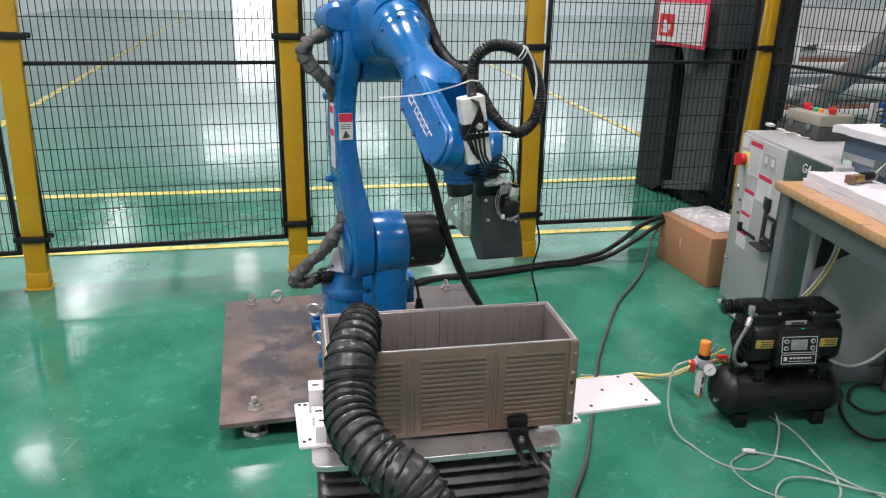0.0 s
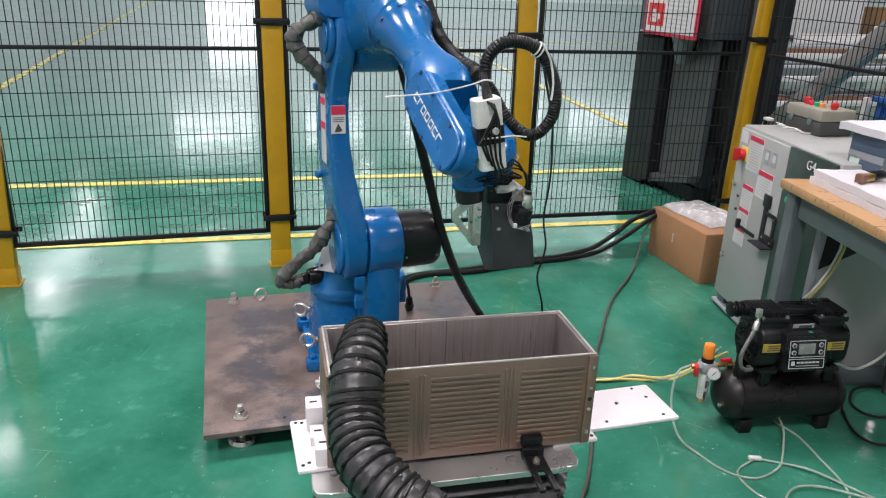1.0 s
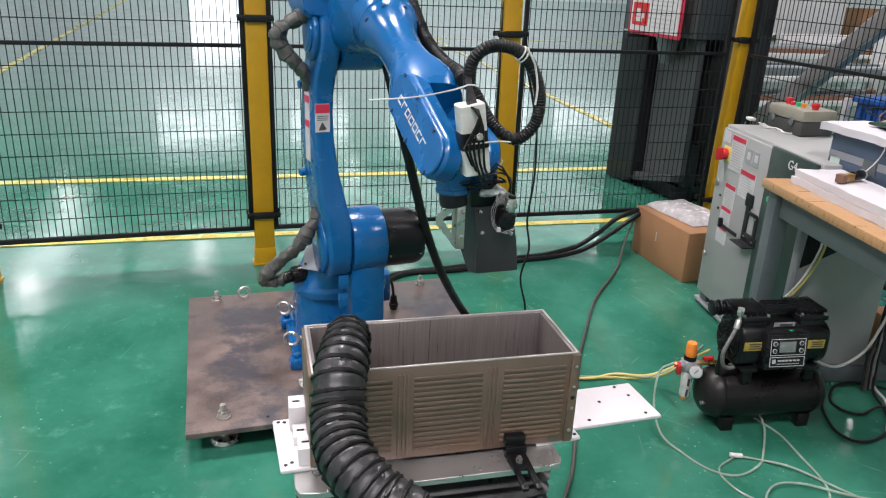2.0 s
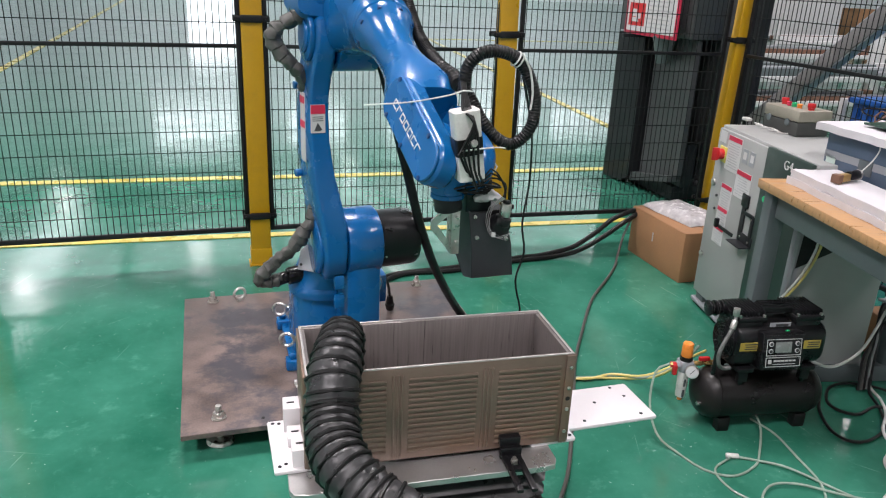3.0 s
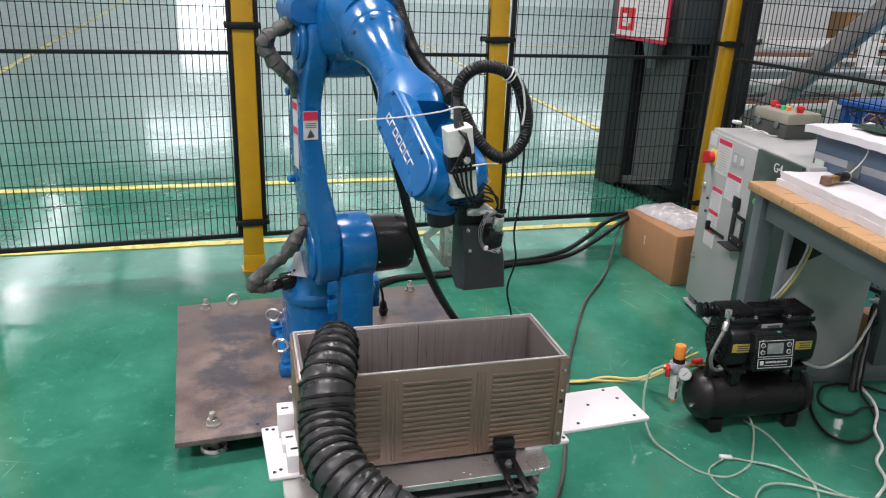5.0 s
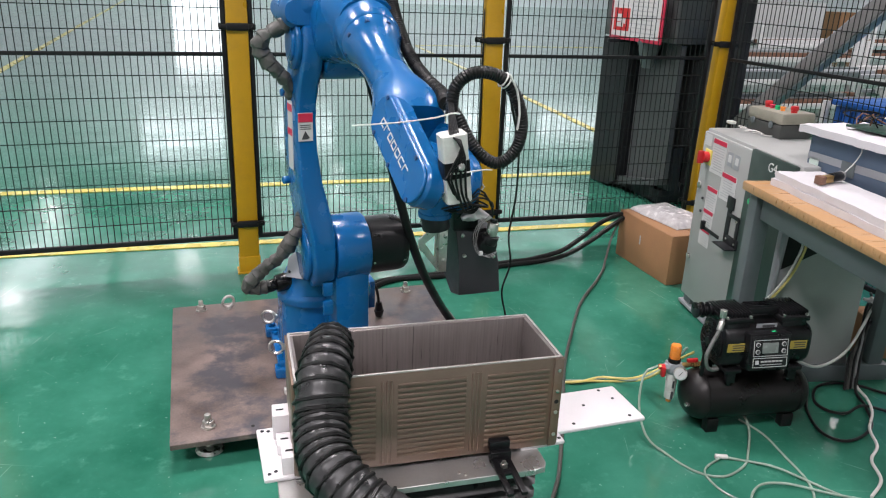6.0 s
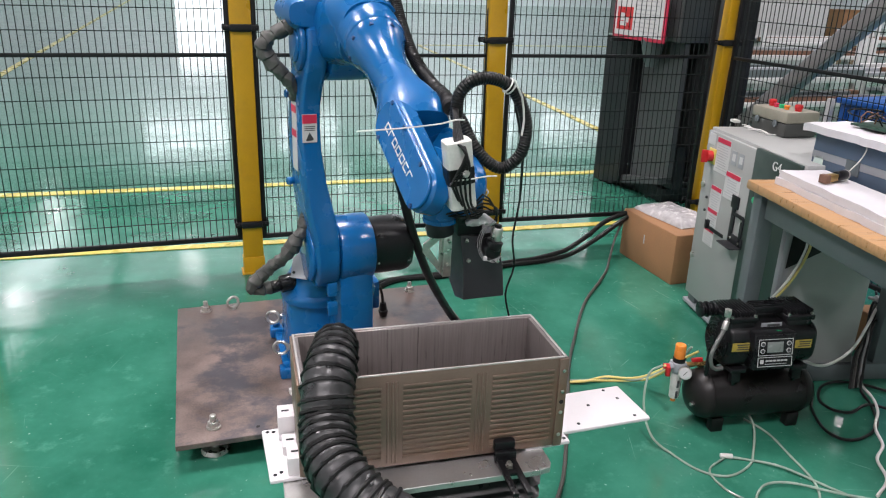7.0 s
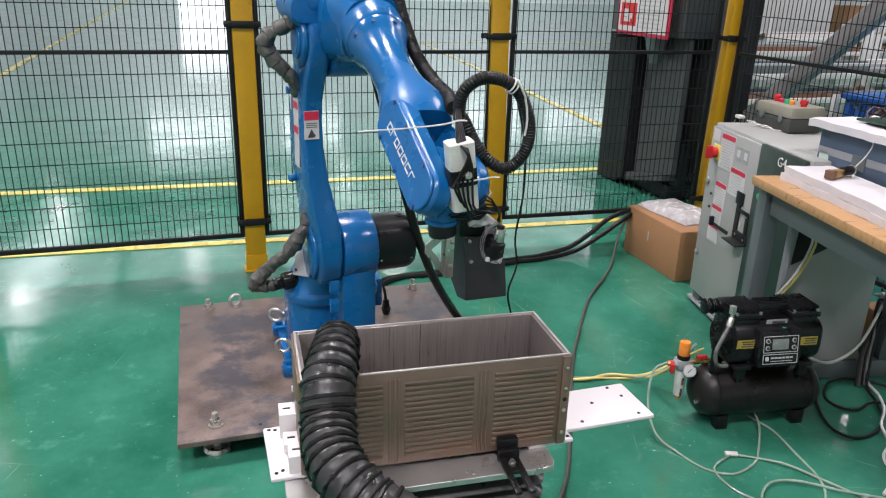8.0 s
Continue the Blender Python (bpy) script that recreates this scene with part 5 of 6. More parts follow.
def bench_goods():
    M = pose(1.905, -0.911, BENCH_TOP, 0, 0, TURN)
    rnd = random.Random(8)
    t = thing("foam_sheets", M, "stack of thin white foam sheets on the workbench", "foam sheets")
    for k in range(2):
        bm = bmesh.new()
        nx, ny = 10, 60
        x0, x1, y0, y1 = 0.075 + 0.004 * k, 0.250, -0.060 - 0.004 * k, -1.18
        g = {}
        for i in range(nx + 1):
            for j in range(ny + 1):
                x, y = x0 + (x1 - x0) * i / nx, y0 + (y1 - y0) * j / ny
                g[i, j] = bm.verts.new((x + 0.006 * noise.noise((y * 9, k, 0)) + 0.004 * noise.noise((y * 45, k, 3)), y + 0.010 * noise.noise((x * 25, k, 4)), 0.0255 * (k + 1) + 0.004 * noise.noise((x * 9, y * 9, k))))
        for i in range(nx):
            for j in range(ny):
                bm.faces.new((g[i, j], g[i + 1, j], g[i + 1, j + 1], g[i, j + 1]))
        r = bmesh.ops.extrude_face_region(bm, geom=bm.faces[:])
        bmesh.ops.translate(bm, vec=(0, 0, -0.0248), verts=[v for v in r["geom"] if isinstance(v, bmesh.types.BMVert)])
        part("sheet", bm, FOAM, t)
    # instrument case behind the foam
    t = thing("instrument_case", M @ pose(0.405, -0.27, 0.001, 0, 0, 8), "blue-grey instrument case with a grey stripe under packing foam", "instrument case")
    part("case_body", made(box, (0, 0, 0.085), (0.24, 0.62, 0.17), bevel=0.006), BLUE_BOX, t)
    part("stripe", made(box, (-0.121, 0, 0.095), (0.003, 0.612, 0.026), bevel=0.001), PANEL_GREY, t, "grey stripe")
    part("sticker", made(box, (-0.1215, 0.272, 0.072), (0.002, 0.045, 0.036)), mat("pale_green_paper", (0.55, 0.66, 0.60), 0.6), t, "pale green sticker", smooth=False)
    part("socket", made(box, (-0.123, 0.11, 0.085), (0.006, 0.06, 0.05), bevel=0.002), BENCH_GREY, t)
    t2 = thing("packing_foam", M @ pose(0.395, -0.27, 0.1725, 0, 0, 8), "torn white packing foam lying on the blue case", "packing foam")
    bm = bmesh.new()
    nx, ny, g = 6, 18, {}
    for i in range(nx + 1):
        for j in range(ny + 1):
            x, y = -0.145 + 0.28 * i / nx, 0.34 - 0.66 * j / ny
            edge = 0.012 * noise.noise((y * 30, 1, 0)) if i == 0 else 0
            g[i, j] = bm.verts.new((x + edge, y + 0.01 * noise.noise((x * 20, 3, 1)), 0.028 + 0.006 * noise.noise((x * 18, y * 18, 2))))
    for i in range(nx):
        for j in range(ny):
            bm.faces.new((g[i, j], g[i + 1, j], g[i + 1, j + 1], g[i, j + 1]))
    r = bmesh.ops.extrude_face_region(bm, geom=bm.faces[:])
    bmesh.ops.translate(bm, vec=(0, 0, -0.026), verts=[v for v in r["geom"] if isinstance(v, bmesh.types.BMVert)])
    part("sheet", bm, FOAM, t2)
    # bare circuit board with wires
    t3 = thing("circuit_board", M @ pose(0.41, -0.14, 0.208, 0, 0, 10), "bare circuit board with coloured wires", "circuit board")
    part("board", made(box, (0, 0, 0.006), (0.14, 0.22, 0.008), bevel=0.001), mat("board_green", (0.02, 0.05, 0.035), 0.4), t3)
    for k, m in enumerate((RUBBER, RUST, RUBBER, TUBE_WHITE, RUBBER, RED, RUBBER)):
        pts = [(-0.06 + rnd.uniform(0, 0.1), 0.10 - 0.04 * k, 0.012)] + [(rnd.uniform(-0.10, 0.05), 0.11 - 0.045 * k + rnd.uniform(-0.03, 0.03), rnd.uniform(0.02, 0.06)) for _ in range(3)] + [(0.03, -0.05 * k + 0.05, 0.013)]
        part("wire", made(hose, pts, 0.0028, seg=6), m, t3)
    # small camera module on the foam
    t4 = thing("camera_module", M @ pose(MODULE[0], MODULE[1], 0.055, 0, 0, 22) @ Matrix.Diagonal((0.66, 0.66, 0.66, 1)), "small black camera with a brass connector block", "camera module")
    part("lens_barrel", made(rod, (0.075, 0, 0.026), (0.155, 0, 0.028), 0.024, seg=24, bevel=0.004), MOTOR_BLACK, t4)
    part("mount", made(box, (0.045, 0, 0.022), (0.075, 0.036, 0.036), bevel=0.003), BRASS, t4)
    part("connector_block", made(box, (-0.005, 0, 0.021), (0.035, 0.045, 0.042), bevel=0.003), RUST, t4)
    part("lens_ring", made(rod, (0.150, 0, 0.028), (0.162, 0, 0.028), 0.026, seg=24, bevel=0.002), ZINC, t4)
    part("lead", made(hose, [(0.16, 0.0, 0.03), (0.20, -0.03, 0.10), (0.205, -0.05, 0.16), (0.20, -0.045, 0.20)], 0.0035, seg=6), TUBE_WHITE, t4)


bench_goods()


# ---- air compressor with its regulator ----
def compressor():
    """Local x runs along the tank, local y away from the control panel."""
    t = thing("air_compressor", pose(1.795, -1.215, 0, 0, 0, -8), "black oil-free air compressor on a horizontal tank", "air compressor")
    X, Y, Z = (1, 0, 0), (0, 1, 0), (0, 0, 1)
    R, zc, h = 0.088, 0.122, 0.229
    bm = bmesh.new()
    rings(bm, [((x, 0, zc), Y, Z, r, r, 2) for x, r in ((-h, 0.010), (-h + 0.003, 0.036), (-h + 0.014, 0.064), (-h + 0.032, 0.081), (-h + 0.055, R), (h - 0.055, R), (h - 0.032, 0.081), (h - 0.014, 0.064), (h - 0.003, 0.036), (h, 0.010))], 56)
    rod(bm, (-h + 0.056, 0, zc), (-h + 0.062, 0, zc), R + 0.0015, seg=56)
    rod(bm, (h - 0.062, 0, zc), (h - 0.056, 0, zc), R + 0.0015, seg=56)
    tank = part("tank", bm, TANK_BLACK, t, "black painted steel air tank")
    part("drain_plug", made(rod, (-h + 0.006, -0.04, 0.105), (-h - 0.008, -0.042, 0.105), 0.007, seg=6), ZINC, tank)
    for x in (-0.134, 0.153):
        for y in (-0.046, 0.046):
            bm = bmesh.new()
            box(bm, (x, y, 0.026), (0.044, 0.034, 0.052), bevel=0.004)
            box(bm, (x, y * 0.8, 0.054), (0.034, 0.022, 0.022), bevel=0.002)
            part("foot", bm, RUBBER, t, "black rubber foot")
    for x in (-0.105, 0.122):
        bm = bmesh.new()
        box(bm, (x, 0, 0.246), (0.058, 0.165, 0.016), bevel=0.004)
        for y in (-0.064, 0.064):
            box(bm, (x, y, 0.222), (0.034, 0.022, 0.05), bevel=0.004)
            prism(bm, [(y - 0.010, 0.235), (y + 0.010, 0.235), (y * 0.9 + 0.004, 0.165), (y * 0.9 - 0.004, 0.165)], x - 0.006, x + 0.006)
        part("saddle", bm, MOTOR_BLACK, t)
    # barrel-shaped motor housing, flattened in front
    bm = bmesh.new()
    rings(bm, [((x, -0.004, 0.328), Y, Z, ry, rz, 3.4) for x, ry, rz in ((-0.152, 0.070, 0.066), (-0.148, 0.076, 0.073), (-0.140, 0.080, 0.076), (0.152, 0.080, 0.076), (0.164, 0.076, 0.071), (0.170, 0.068, 0.062))], 44)
    body = part("motor_body", bm, MOTOR_BLACK, t, "black cast motor housing")
    for x in (-0.078, 0.079):
        part("casting_seam", made(box, (x, -0.084, 0.328), (0.004, 0.006, 0.10), bevel=0.001), MOTOR_BLACK, body)
    for x0, x1 in ((-0.155, -0.052), (0.050, 0.156)):
        x = (x0 + x1) / 2
        bm = bmesh.new()
        box(bm, (x, 0.0, 0.396), (x1 - x0 - 0.012, 0.120, 0.040), bevel=0.008)
        box(bm, (x, 0.0, 0.422), (x1 - x0, 0.128, 0.018), bevel=0.004)
        hd = part("cylinder_head", bm, MOTOR_BLACK, t, "black finned cylinder head")
        for k in range(9):
            part("cooling_fin", made(box, (x0 + 0.006 + (x1 - x0 - 0.012) * k / 8, 0.004, 0.437), (0.0038, 0.112, 0.022), bevel=0.0008), MOTOR_BLACK, hd)
        for sx in (-0.042, 0.042):
            for sy in (-0.056, 0.056):
                part("head_bolt", made(rod, (x + sx, sy, 0.430), (x + sx, sy, 0.438), 0.0055, seg=8), ZINC, hd)
    bm = bmesh.new()
    box(bm, (0.0, -0.004, 0.441), (0.112, 0.052, 0.024), bevel=0.004)
    for k in range(4):
        box(bm, (0.0, -0.022 + 0.012 * k, 0.455), (0.108, 0.004, 0.008), bevel=0.001)
    part("carrying_bridge", bm, MOTOR_BLACK, t)
    st = part("rating_sticker", made(box, (0.0, -0.060, 0.400), (0.075, 0.002, 0.020), pose(0, 0, 0)), PANEL_GREY, t, "small grey rating plate", smooth=False)
    part("print", made(box, (0.006, -0.0615, 0.401), (0.045, 0.0014, 0.008)), INK, st, smooth=False)
    # control panel, leaning back; its own axes: x along, z up the face, y out of it towards the tank
    P = Matrix.Translation((-0.010, -0.126, 0.272)) @ Matrix.Rotation(radians(-10), 4, "X")

    def face(bm, c, sz, bevel=0.0):
        box(bm, c, sz, P, bevel)

    bm = bmesh.new()
    face(bm, (0, 0.027, 0.062), (0.150, 0.054, 0.128), 0.007)
    face(bm, (0, -0.001, 0.064), (0.138, 0.004, 0.108), 0.0015)
    pn = part("control_panel", bm, MOTOR_BLACK, t, "black control panel with a grey screen")
    bm = bmesh.new()
    for z0, z1 in ((0.050, 0.104), (0.012, 0.043)):
        for z in (z0, z1):
            face(bm, (0, -0.0035, z), (0.124, 0.0014, 0.0020))
        for x in (-0.061, 0.061):
            face(bm, (x, -0.0035, (z0 + z1) / 2), (0.0020, 0.0014, z1 - z0))
    part("outline", bm, LABEL_WHITE, pn, "white printed border", smooth=False)
    bm = bmesh.new()
    face(bm, (-0.002, -0.0038, 0.077), (0.058, 0.002, 0.036), 0.0008)
    part("screen", bm, SCREEN, pn, "grey display")
    for x in (-0.047, 0.047):
        for z in (0.089, 0.065):
            c0, c1 = P @ Vector((x, -0.003, z)), P @ Vector((x, -0.0055, z))
            bt = part("button", made(rod, c0, c1, 0.0080, seg=16), LABEL_WHITE, pn)
            part("button_cap", made(rod, c1, P @ Vector((x, -0.0068, z)), 0.0056, seg=16), INK, bt)
    bm = bmesh.new()
    face(bm, (-0.047, -0.0036, 0.029), (0.012, 0.0014, 0.014))
    for k in range(6):
        face(bm, (-0.028 + 0.0135 * k, -0.0036, 0.031), (0.0105, 0.0014, 0.0055))
    face(bm, (0.004, -0.0036, 0.020), (0.080, 0.0014, 0.0016))
    part("print", bm, LABEL_WHITE, pn, smooth=False)
    bm = bmesh.new()
    face(bm, (0.020, 0.016, 0.127), (0.012, 0.010, 0.003), 0.0008)
    part("green_lamp", bm, GREEN_KEY, pn)
    for x in (-0.114, 0.112):
        lab = part("caution_label", made(box, (x, -0.0850, 0.338), (0.064, 0.002, 0.030)), GOLD_LABEL, t, "yellow caution label", smooth=False)
        for k in range(3):
            part("print", made(box, (x + 0.006, -0.0864, 0.3465 - 0.0082 * k), (0.044 - 0.006 * (k % 2), 0.0012, 0.0036)), INK, lab, smooth=False)
    # fan guard on the motor's end
    bm = bmesh.new()
    xg = -0.166
    for r in (0.014, 0.025, 0.036, 0.047, 0.056, 0.064):
        hose(bm, [(xg + 0.010 * r / 0.065, r * math.cos(2 * math.pi * i / 24), 0.325 + r * math.sin(2 * math.pi * i / 24)) for i in range(25)], 0.0026, seg=6)
    for k in range(12):
        a = 2 * math.pi * k / 12
        hose(bm, [(xg + 0.010 * r / 0.065, r * math.cos(a), 0.325 + r * math.sin(a)) for r in (0.010, 0.036, 0.065)], 0.0024, seg=6)
    rod(bm, (xg - 0.004, 0, 0.325), (xg + 0.004, 0, 0.325), 0.014, seg=16)
    rod(bm, (-0.156, 0, 0.325), (-0.148, 0, 0.325), 0.067, seg=36)
    part("fan_guard", bm, MOTOR_BLACK, t, "black fan guard")
    bm = bmesh.new()
    for k in range(5):
        rod(bm, (-0.216 + 0.011 * k, 0.03, 0.428), (-0.209 + 0.011 * k, 0.03, 0.428), 0.027 if k % 2 == 0 else 0.022, seg=22, bevel=0.002)
    rod(bm, (-0.214, 0.03, 0.428), (-0.150, 0.03, 0.422), 0.018, seg=18)
    part("air_filter", bm, MOTOR_BLACK, t, "black ribbed intake filter")
    # braided pressure line down to the tank
    pts = [(-0.160, -0.052, 0.432), (-0.168, -0.064, 0.420), (-0.182, -0.072, 0.390), (-0.202, -0.078, 0.352), (-0.214, -0.080, 0.312), (-0.204, -0.076, 0.272), (-0.178, -0.064, 0.250), (-0.150, -0.055, 0.246)]
    part("braided_line", made(hose, pts, 0.0066, seg=12, step=0.002, radius=lambda k: 0.0066 * (1 + 0.06 * math.sin(k * 1400))), GREY_BRAID, t, "braided steel pressure line")
    bm = bmesh.new()
    rod(bm, (-0.160, -0.050, 0.436), (-0.160, -0.050, 0.462), 0.012, seg=6, bevel=0.001)
    rod(bm, (-0.166, -0.060, 0.424), (-0.177, -0.069, 0.398), 0.0105, seg=12, bevel=0.001)
    part("union_nut", bm, ZINC, t)
    part("standpipe", made(rod, (-0.183, -0.020, 0.195), (-0.183, -0.020, 0.300), 0.0075, seg=12), MOTOR_BLACK, t)
    # regulator beyond the tank's end
    o = Vector((-0.250, 0.050, -0.008))
    bm = bmesh.new()
    rod(bm, o + Vector((0.105, -0.01, 0.222)), o + Vector((0.0, 0, 0.215)), 0.009, seg=12)
    rod(bm, o + Vector((0.070, -0.006, 0.220)), o + Vector((0.088, -0.008, 0.221)), 0.014, seg=6)
    part("outlet_pipe", bm, BRASS, t)
    bm = bmesh.new()
    box(bm, o + Vector((0, 0, 0.213)), (0.048, 0.044, 0.036), bevel=0.006)
    rod(bm, o + Vector((-0.034, 0, 0.213)), o + Vector((0.034, 0, 0.213)), 0.014, seg=6, bevel=0.002)
    rod(bm, o + Vector((0, 0, 0.188)), o + Vector((0, 0, 0.200)), 0.022, seg=24, bevel=0.002)
    reg = part("regulator", bm, PANEL_GREY, t, "grey air regulator")
    bm = made(rod, o + Vector((0, 0, 0.244)), o + Vector((0, 0, 0.297)), 0.0195, 0.0185, seg=28, bevel=0.005)
    part("regulator_knob", bm, ORANGE, reg, "orange regulator knob")
    part("knob_collar", made(rod, o + Vector((0, 0, 0.231)), o + Vector((0, 0, 0.245)), 0.0215, seg=22), MOTOR_BLACK, reg)
    part("filter_bowl", made(rod, o + Vector((0, 0, 0.088)), o + Vector((0, 0, 0.190)), 0.017, 0.020, seg=26, bevel=0.004), TUBE_WHITE, reg, "white filter bowl")
    for z in (0.150, 0.108):
        part("bowl_slot", made(box, o + Vector((-0.001, -0.0180, z)), (0.007, 0.006, 0.028), bevel=0.001), INK, reg)
    part("drain_knob", made(rod, o + Vector((0, 0, 0.074)), o + Vector((0, 0, 0.090)), 0.009, seg=14, bevel=0.002), ORANGE, reg)
    gp = o + Vector((0.016, -0.024, 0.200))
    ax = Vector((-0.010, -0.018, 0.004))
    g = part("gauge", made(rod, gp, gp + ax, 0.023, seg=28, bevel=0.002), ZINC, reg, "round pressure gauge")
    fc = gp + ax * 1.02
    part("gauge_face", made(rod, fc, fc + ax * 0.04, 0.0195, seg=28), LABEL_WHITE, g)
    part("needle", made(rod, fc + ax * 0.10 + Vector((0.006, -0.003, 0.010)), fc + ax * 0.10 - Vector((0.004, -0.002, 0.006)), 0.0012, seg=6), INK, g)
    bm = bmesh.new()
    rod(bm, o + Vector((-0.026, 0, 0.213)), o + Vector((-0.052, 0.004, 0.213)), 0.010, seg=12)
    box(bm, o + Vector((-0.044, -0.014, 0.202)), (0.014, 0.016, 0.036), bevel=0.003)
    part("red_valve", bm, RED, reg, "red shut-off lever")
    part("red_valve", made(box, o + Vector((0.060, -0.014, 0.240)), (0.040, 0.012, 0.014), bevel=0.003), RED, t, "red ball-valve lever")


TANK_BLACK = mat("tank_black", (0.009, 0.008, 0.008), 0.36, vary=0.35, scale=8, bump=0.08, spots=(0.026, 0.020, 0.016), spot_amount=0.5, spot_scale=9, spec=0.3)
GREY_BRAID = mat("grey_braid", (0.17, 0.17, 0.165), 0.45, metal=0.35, vary=0.3, scale=90)
compressor()


def loose(name, pts, r, material, label, category="hose", seg=8):
    t = thing(name, pose(0, 0, 0), label, category)
    bm = bmesh.new()
    hose(bm, pts, r, seg=seg, step=0.015)
    part("run", bm, material, t)
    return t


z = 0.0040
loose("air_hose", [(1.49, -1.13, 0.215), (1.44, -1.13, 0.19), (1.40, -1.18, 0.10), (1.39, -1.26, 0.03), (1.424, -1.335, z), (1.459, -1.436, z), (1.53, -1.483, z), (1.63, -1.455, z), (1.692, -1.40, z), (1.775, -1.30, 0.02), (1.795, -1.24, 0.04), (1.79, -1.215, 0.055)],
      z, HOSE_CLEAR, "clear green-tinted air hose coiled on the floor")
loose("air_hose", [(1.80, -1.22, z), (1.82, -1.32, z), (1.80, -1.45, z), (1.775, -1.575, z), (1.72, -1.66, z), (1.62, -1.72, z)], 0.004, HOSE_CLEAR, "thin clear air hose on the floor")
loose("air_hose", [(1.585, -1.398, 0.008), (1.49, -1.44, z), (1.476, -1.526, z), (1.505, -1.593, z), (1.58, -1.66, z), (1.70, -1.74, z)], 0.0036, HOSE_CLEAR, "clear air hose looped on the floor")
loose("air_hose", [(1.585, -1.398, 0.008), (1.65, -1.43, z), (1.72, -1.50, 0.012), (1.80, -1.62, z), (1.86, -1.72, z), (1.90, -1.80, z)], z, HOSE_CLEAR, "clear air hose looped on the floor")
loose("air_hose", [(1.50, -1.70, z), (1.52, -1.62, 0.012), (1.60, -1.56, 0.012), (1.69, -1.575, 0.012), (1.80, -1.66, 0.012), (1.95, -1.74, z)], z, HOSE_CLEAR, "clear air hose looped on the floor")
ct = thing("hose_connector", pose(1.585, -1.398, 0.010, 0, 0, -22), "white push-in connector joining two hoses", "connector")
part("coupling", made(rod, (-0.020, 0, 0), (0.020, 0, 0), 0.008, seg=14, bevel=0.002), TUBE_WHITE, ct)
loose("air_line", [(1.30, -0.82, z), (1.40, -0.845, 0.01), (1.49, -0.86, z), (1.56, -0.95, 0.05), (1.545, -1.08, 0.16), (1.50, -1.13, 0.214)], 0.005, HOSE_YELLOW, "thin yellow air line")
loose("air_line", [(1.25, -0.79, z), (1.38, -0.825, z), (1.48, -0.845, 0.012), (1.55, -0.93, 0.04), (1.62, -1.02, 0.14), (1.65, -1.07, 0.235)], 0.005, HOSE_CLEAR, "thin clear air line")
loose("air_line", [(1.10, -0.85, z), (1.25, -0.815, z), (1.36, -0.845, 0.012), (1.46, -0.835, 0.012), (1.56, -0.93, 0.05), (1.70, -1.05, 0.20)], 0.005, HOSE_YELLOW, "thin yellow air line")
loose("floor_cable", [(0.70, 0.10, 0.014), (0.84, 0.30, 0.014), (1.19, 0.345, 0.014), (1.559, 0.41, 0.014), (1.72, 0.42, 0.016), (1.87, 0.42, 0.04), (1.94, 0.42, 0.062), (2.053, 0.42, 0.130), (2.151, 0.42, 0.203), (2.272, 0.42, 0.243), (2.36, 0.47, 0.23), (2.50, 0.56, 0.10), (2.62, 0.58, 0.014)], 0.0135, RUBBER, "thick black power cable rising behind a cardboard box", "cable")
loose("floor_cable", [(0.72, 0.16, 0.014), (0.92, 0.31, 0.014), (1.20, 0.31, 0.014), (1.559, 0.375, 0.014), (1.74, 0.385, 0.014), (1.90, 0.39, 0.03), (1.99, 0.39, 0.062), (2.11, 0.39, 0.128), (2.20, 0.39, 0.188), (2.30, 0.41, 0.228), (2.38, 0.45, 0.20), (2.50, 0.52, 0.08), (2.62, 0.55, 0.014)], 0.0135, RUBBER, "thick black power cable rising behind a cardboard box", "cable")
loose("floor_cable", [(2.40, 0.47, 0.19), (2.28, 0.42, 0.205), (2.20, 0.37, 0.13), (2.12, 0.28, 0.04), (2.06, 0.20, 0.010), (1.94, 0.06, 0.012), (1.72, -0.18, 0.012), (1.50, -0.50, 0.012), (1.36, -0.72, 0.012), (1.20, -1.02, 0.012), (1.03, -1.33, 0.012), (0.90, -1.52, 0.012), (0.80, -1.75, 0.012)], 0.0066,
      mat("cable_grey", (0.060, 0.057, 0.050), 0.5), "grey cable running across the floor", "cable")
loose("extension_lead", [(2.02, -1.20, 0.10), (2.12, -1.14, 0.03), (2.186, -1.13, 0.008), (2.089, -1.235, 0.008), (2.03, -1.352, 0.008), (2.039, -1.418, 0.008), (2.092, -1.439, 0.008), (2.175, -1.42, 0.008), (2.249, -1.375, 0.010), (2.32, -1.276, 0.014), (2.37, -1.183, 0.02), (2.43, -1.12, 0.085), (2.47, -1.06, 0.12), (2.50, -1.05, 0.20)], 0.0055, RUBBER, "looped black mains cord on the floor", "cable")
loose("extension_lead", [(2.56, -1.30, 0.008), (2.48, -1.22, 0.008), (2.42, -1.15, 0.010), (2.33, -1.115, 0.016), (2.25, -1.12, 0.016), (2.19, -1.16, 0.012), (2.155, -1.21, 0.008), (2.163, -1.267, 0.008), (2.213, -1.296, 0.008), (2.297, -1.285, 0.020), (2.38, -1.33, 0.008), (2.46, -1.42, 0.008)], 0.0055, RUBBER, "looped black mains cord on the floor", "cable")
loose("extension_lead", [(2.00, -1.22, 0.215), (2.10, -1.22, 0.175), (2.24, -1.17, 0.155), (2.35, -1.13, 0.175), (2.44, -1.09, 0.235), (2.53, -1.04, 0.285), (2.60, -0.99, 0.24)], 0.0055, TUBE_WHITE, "pale cord beside the air compressor", "cable")
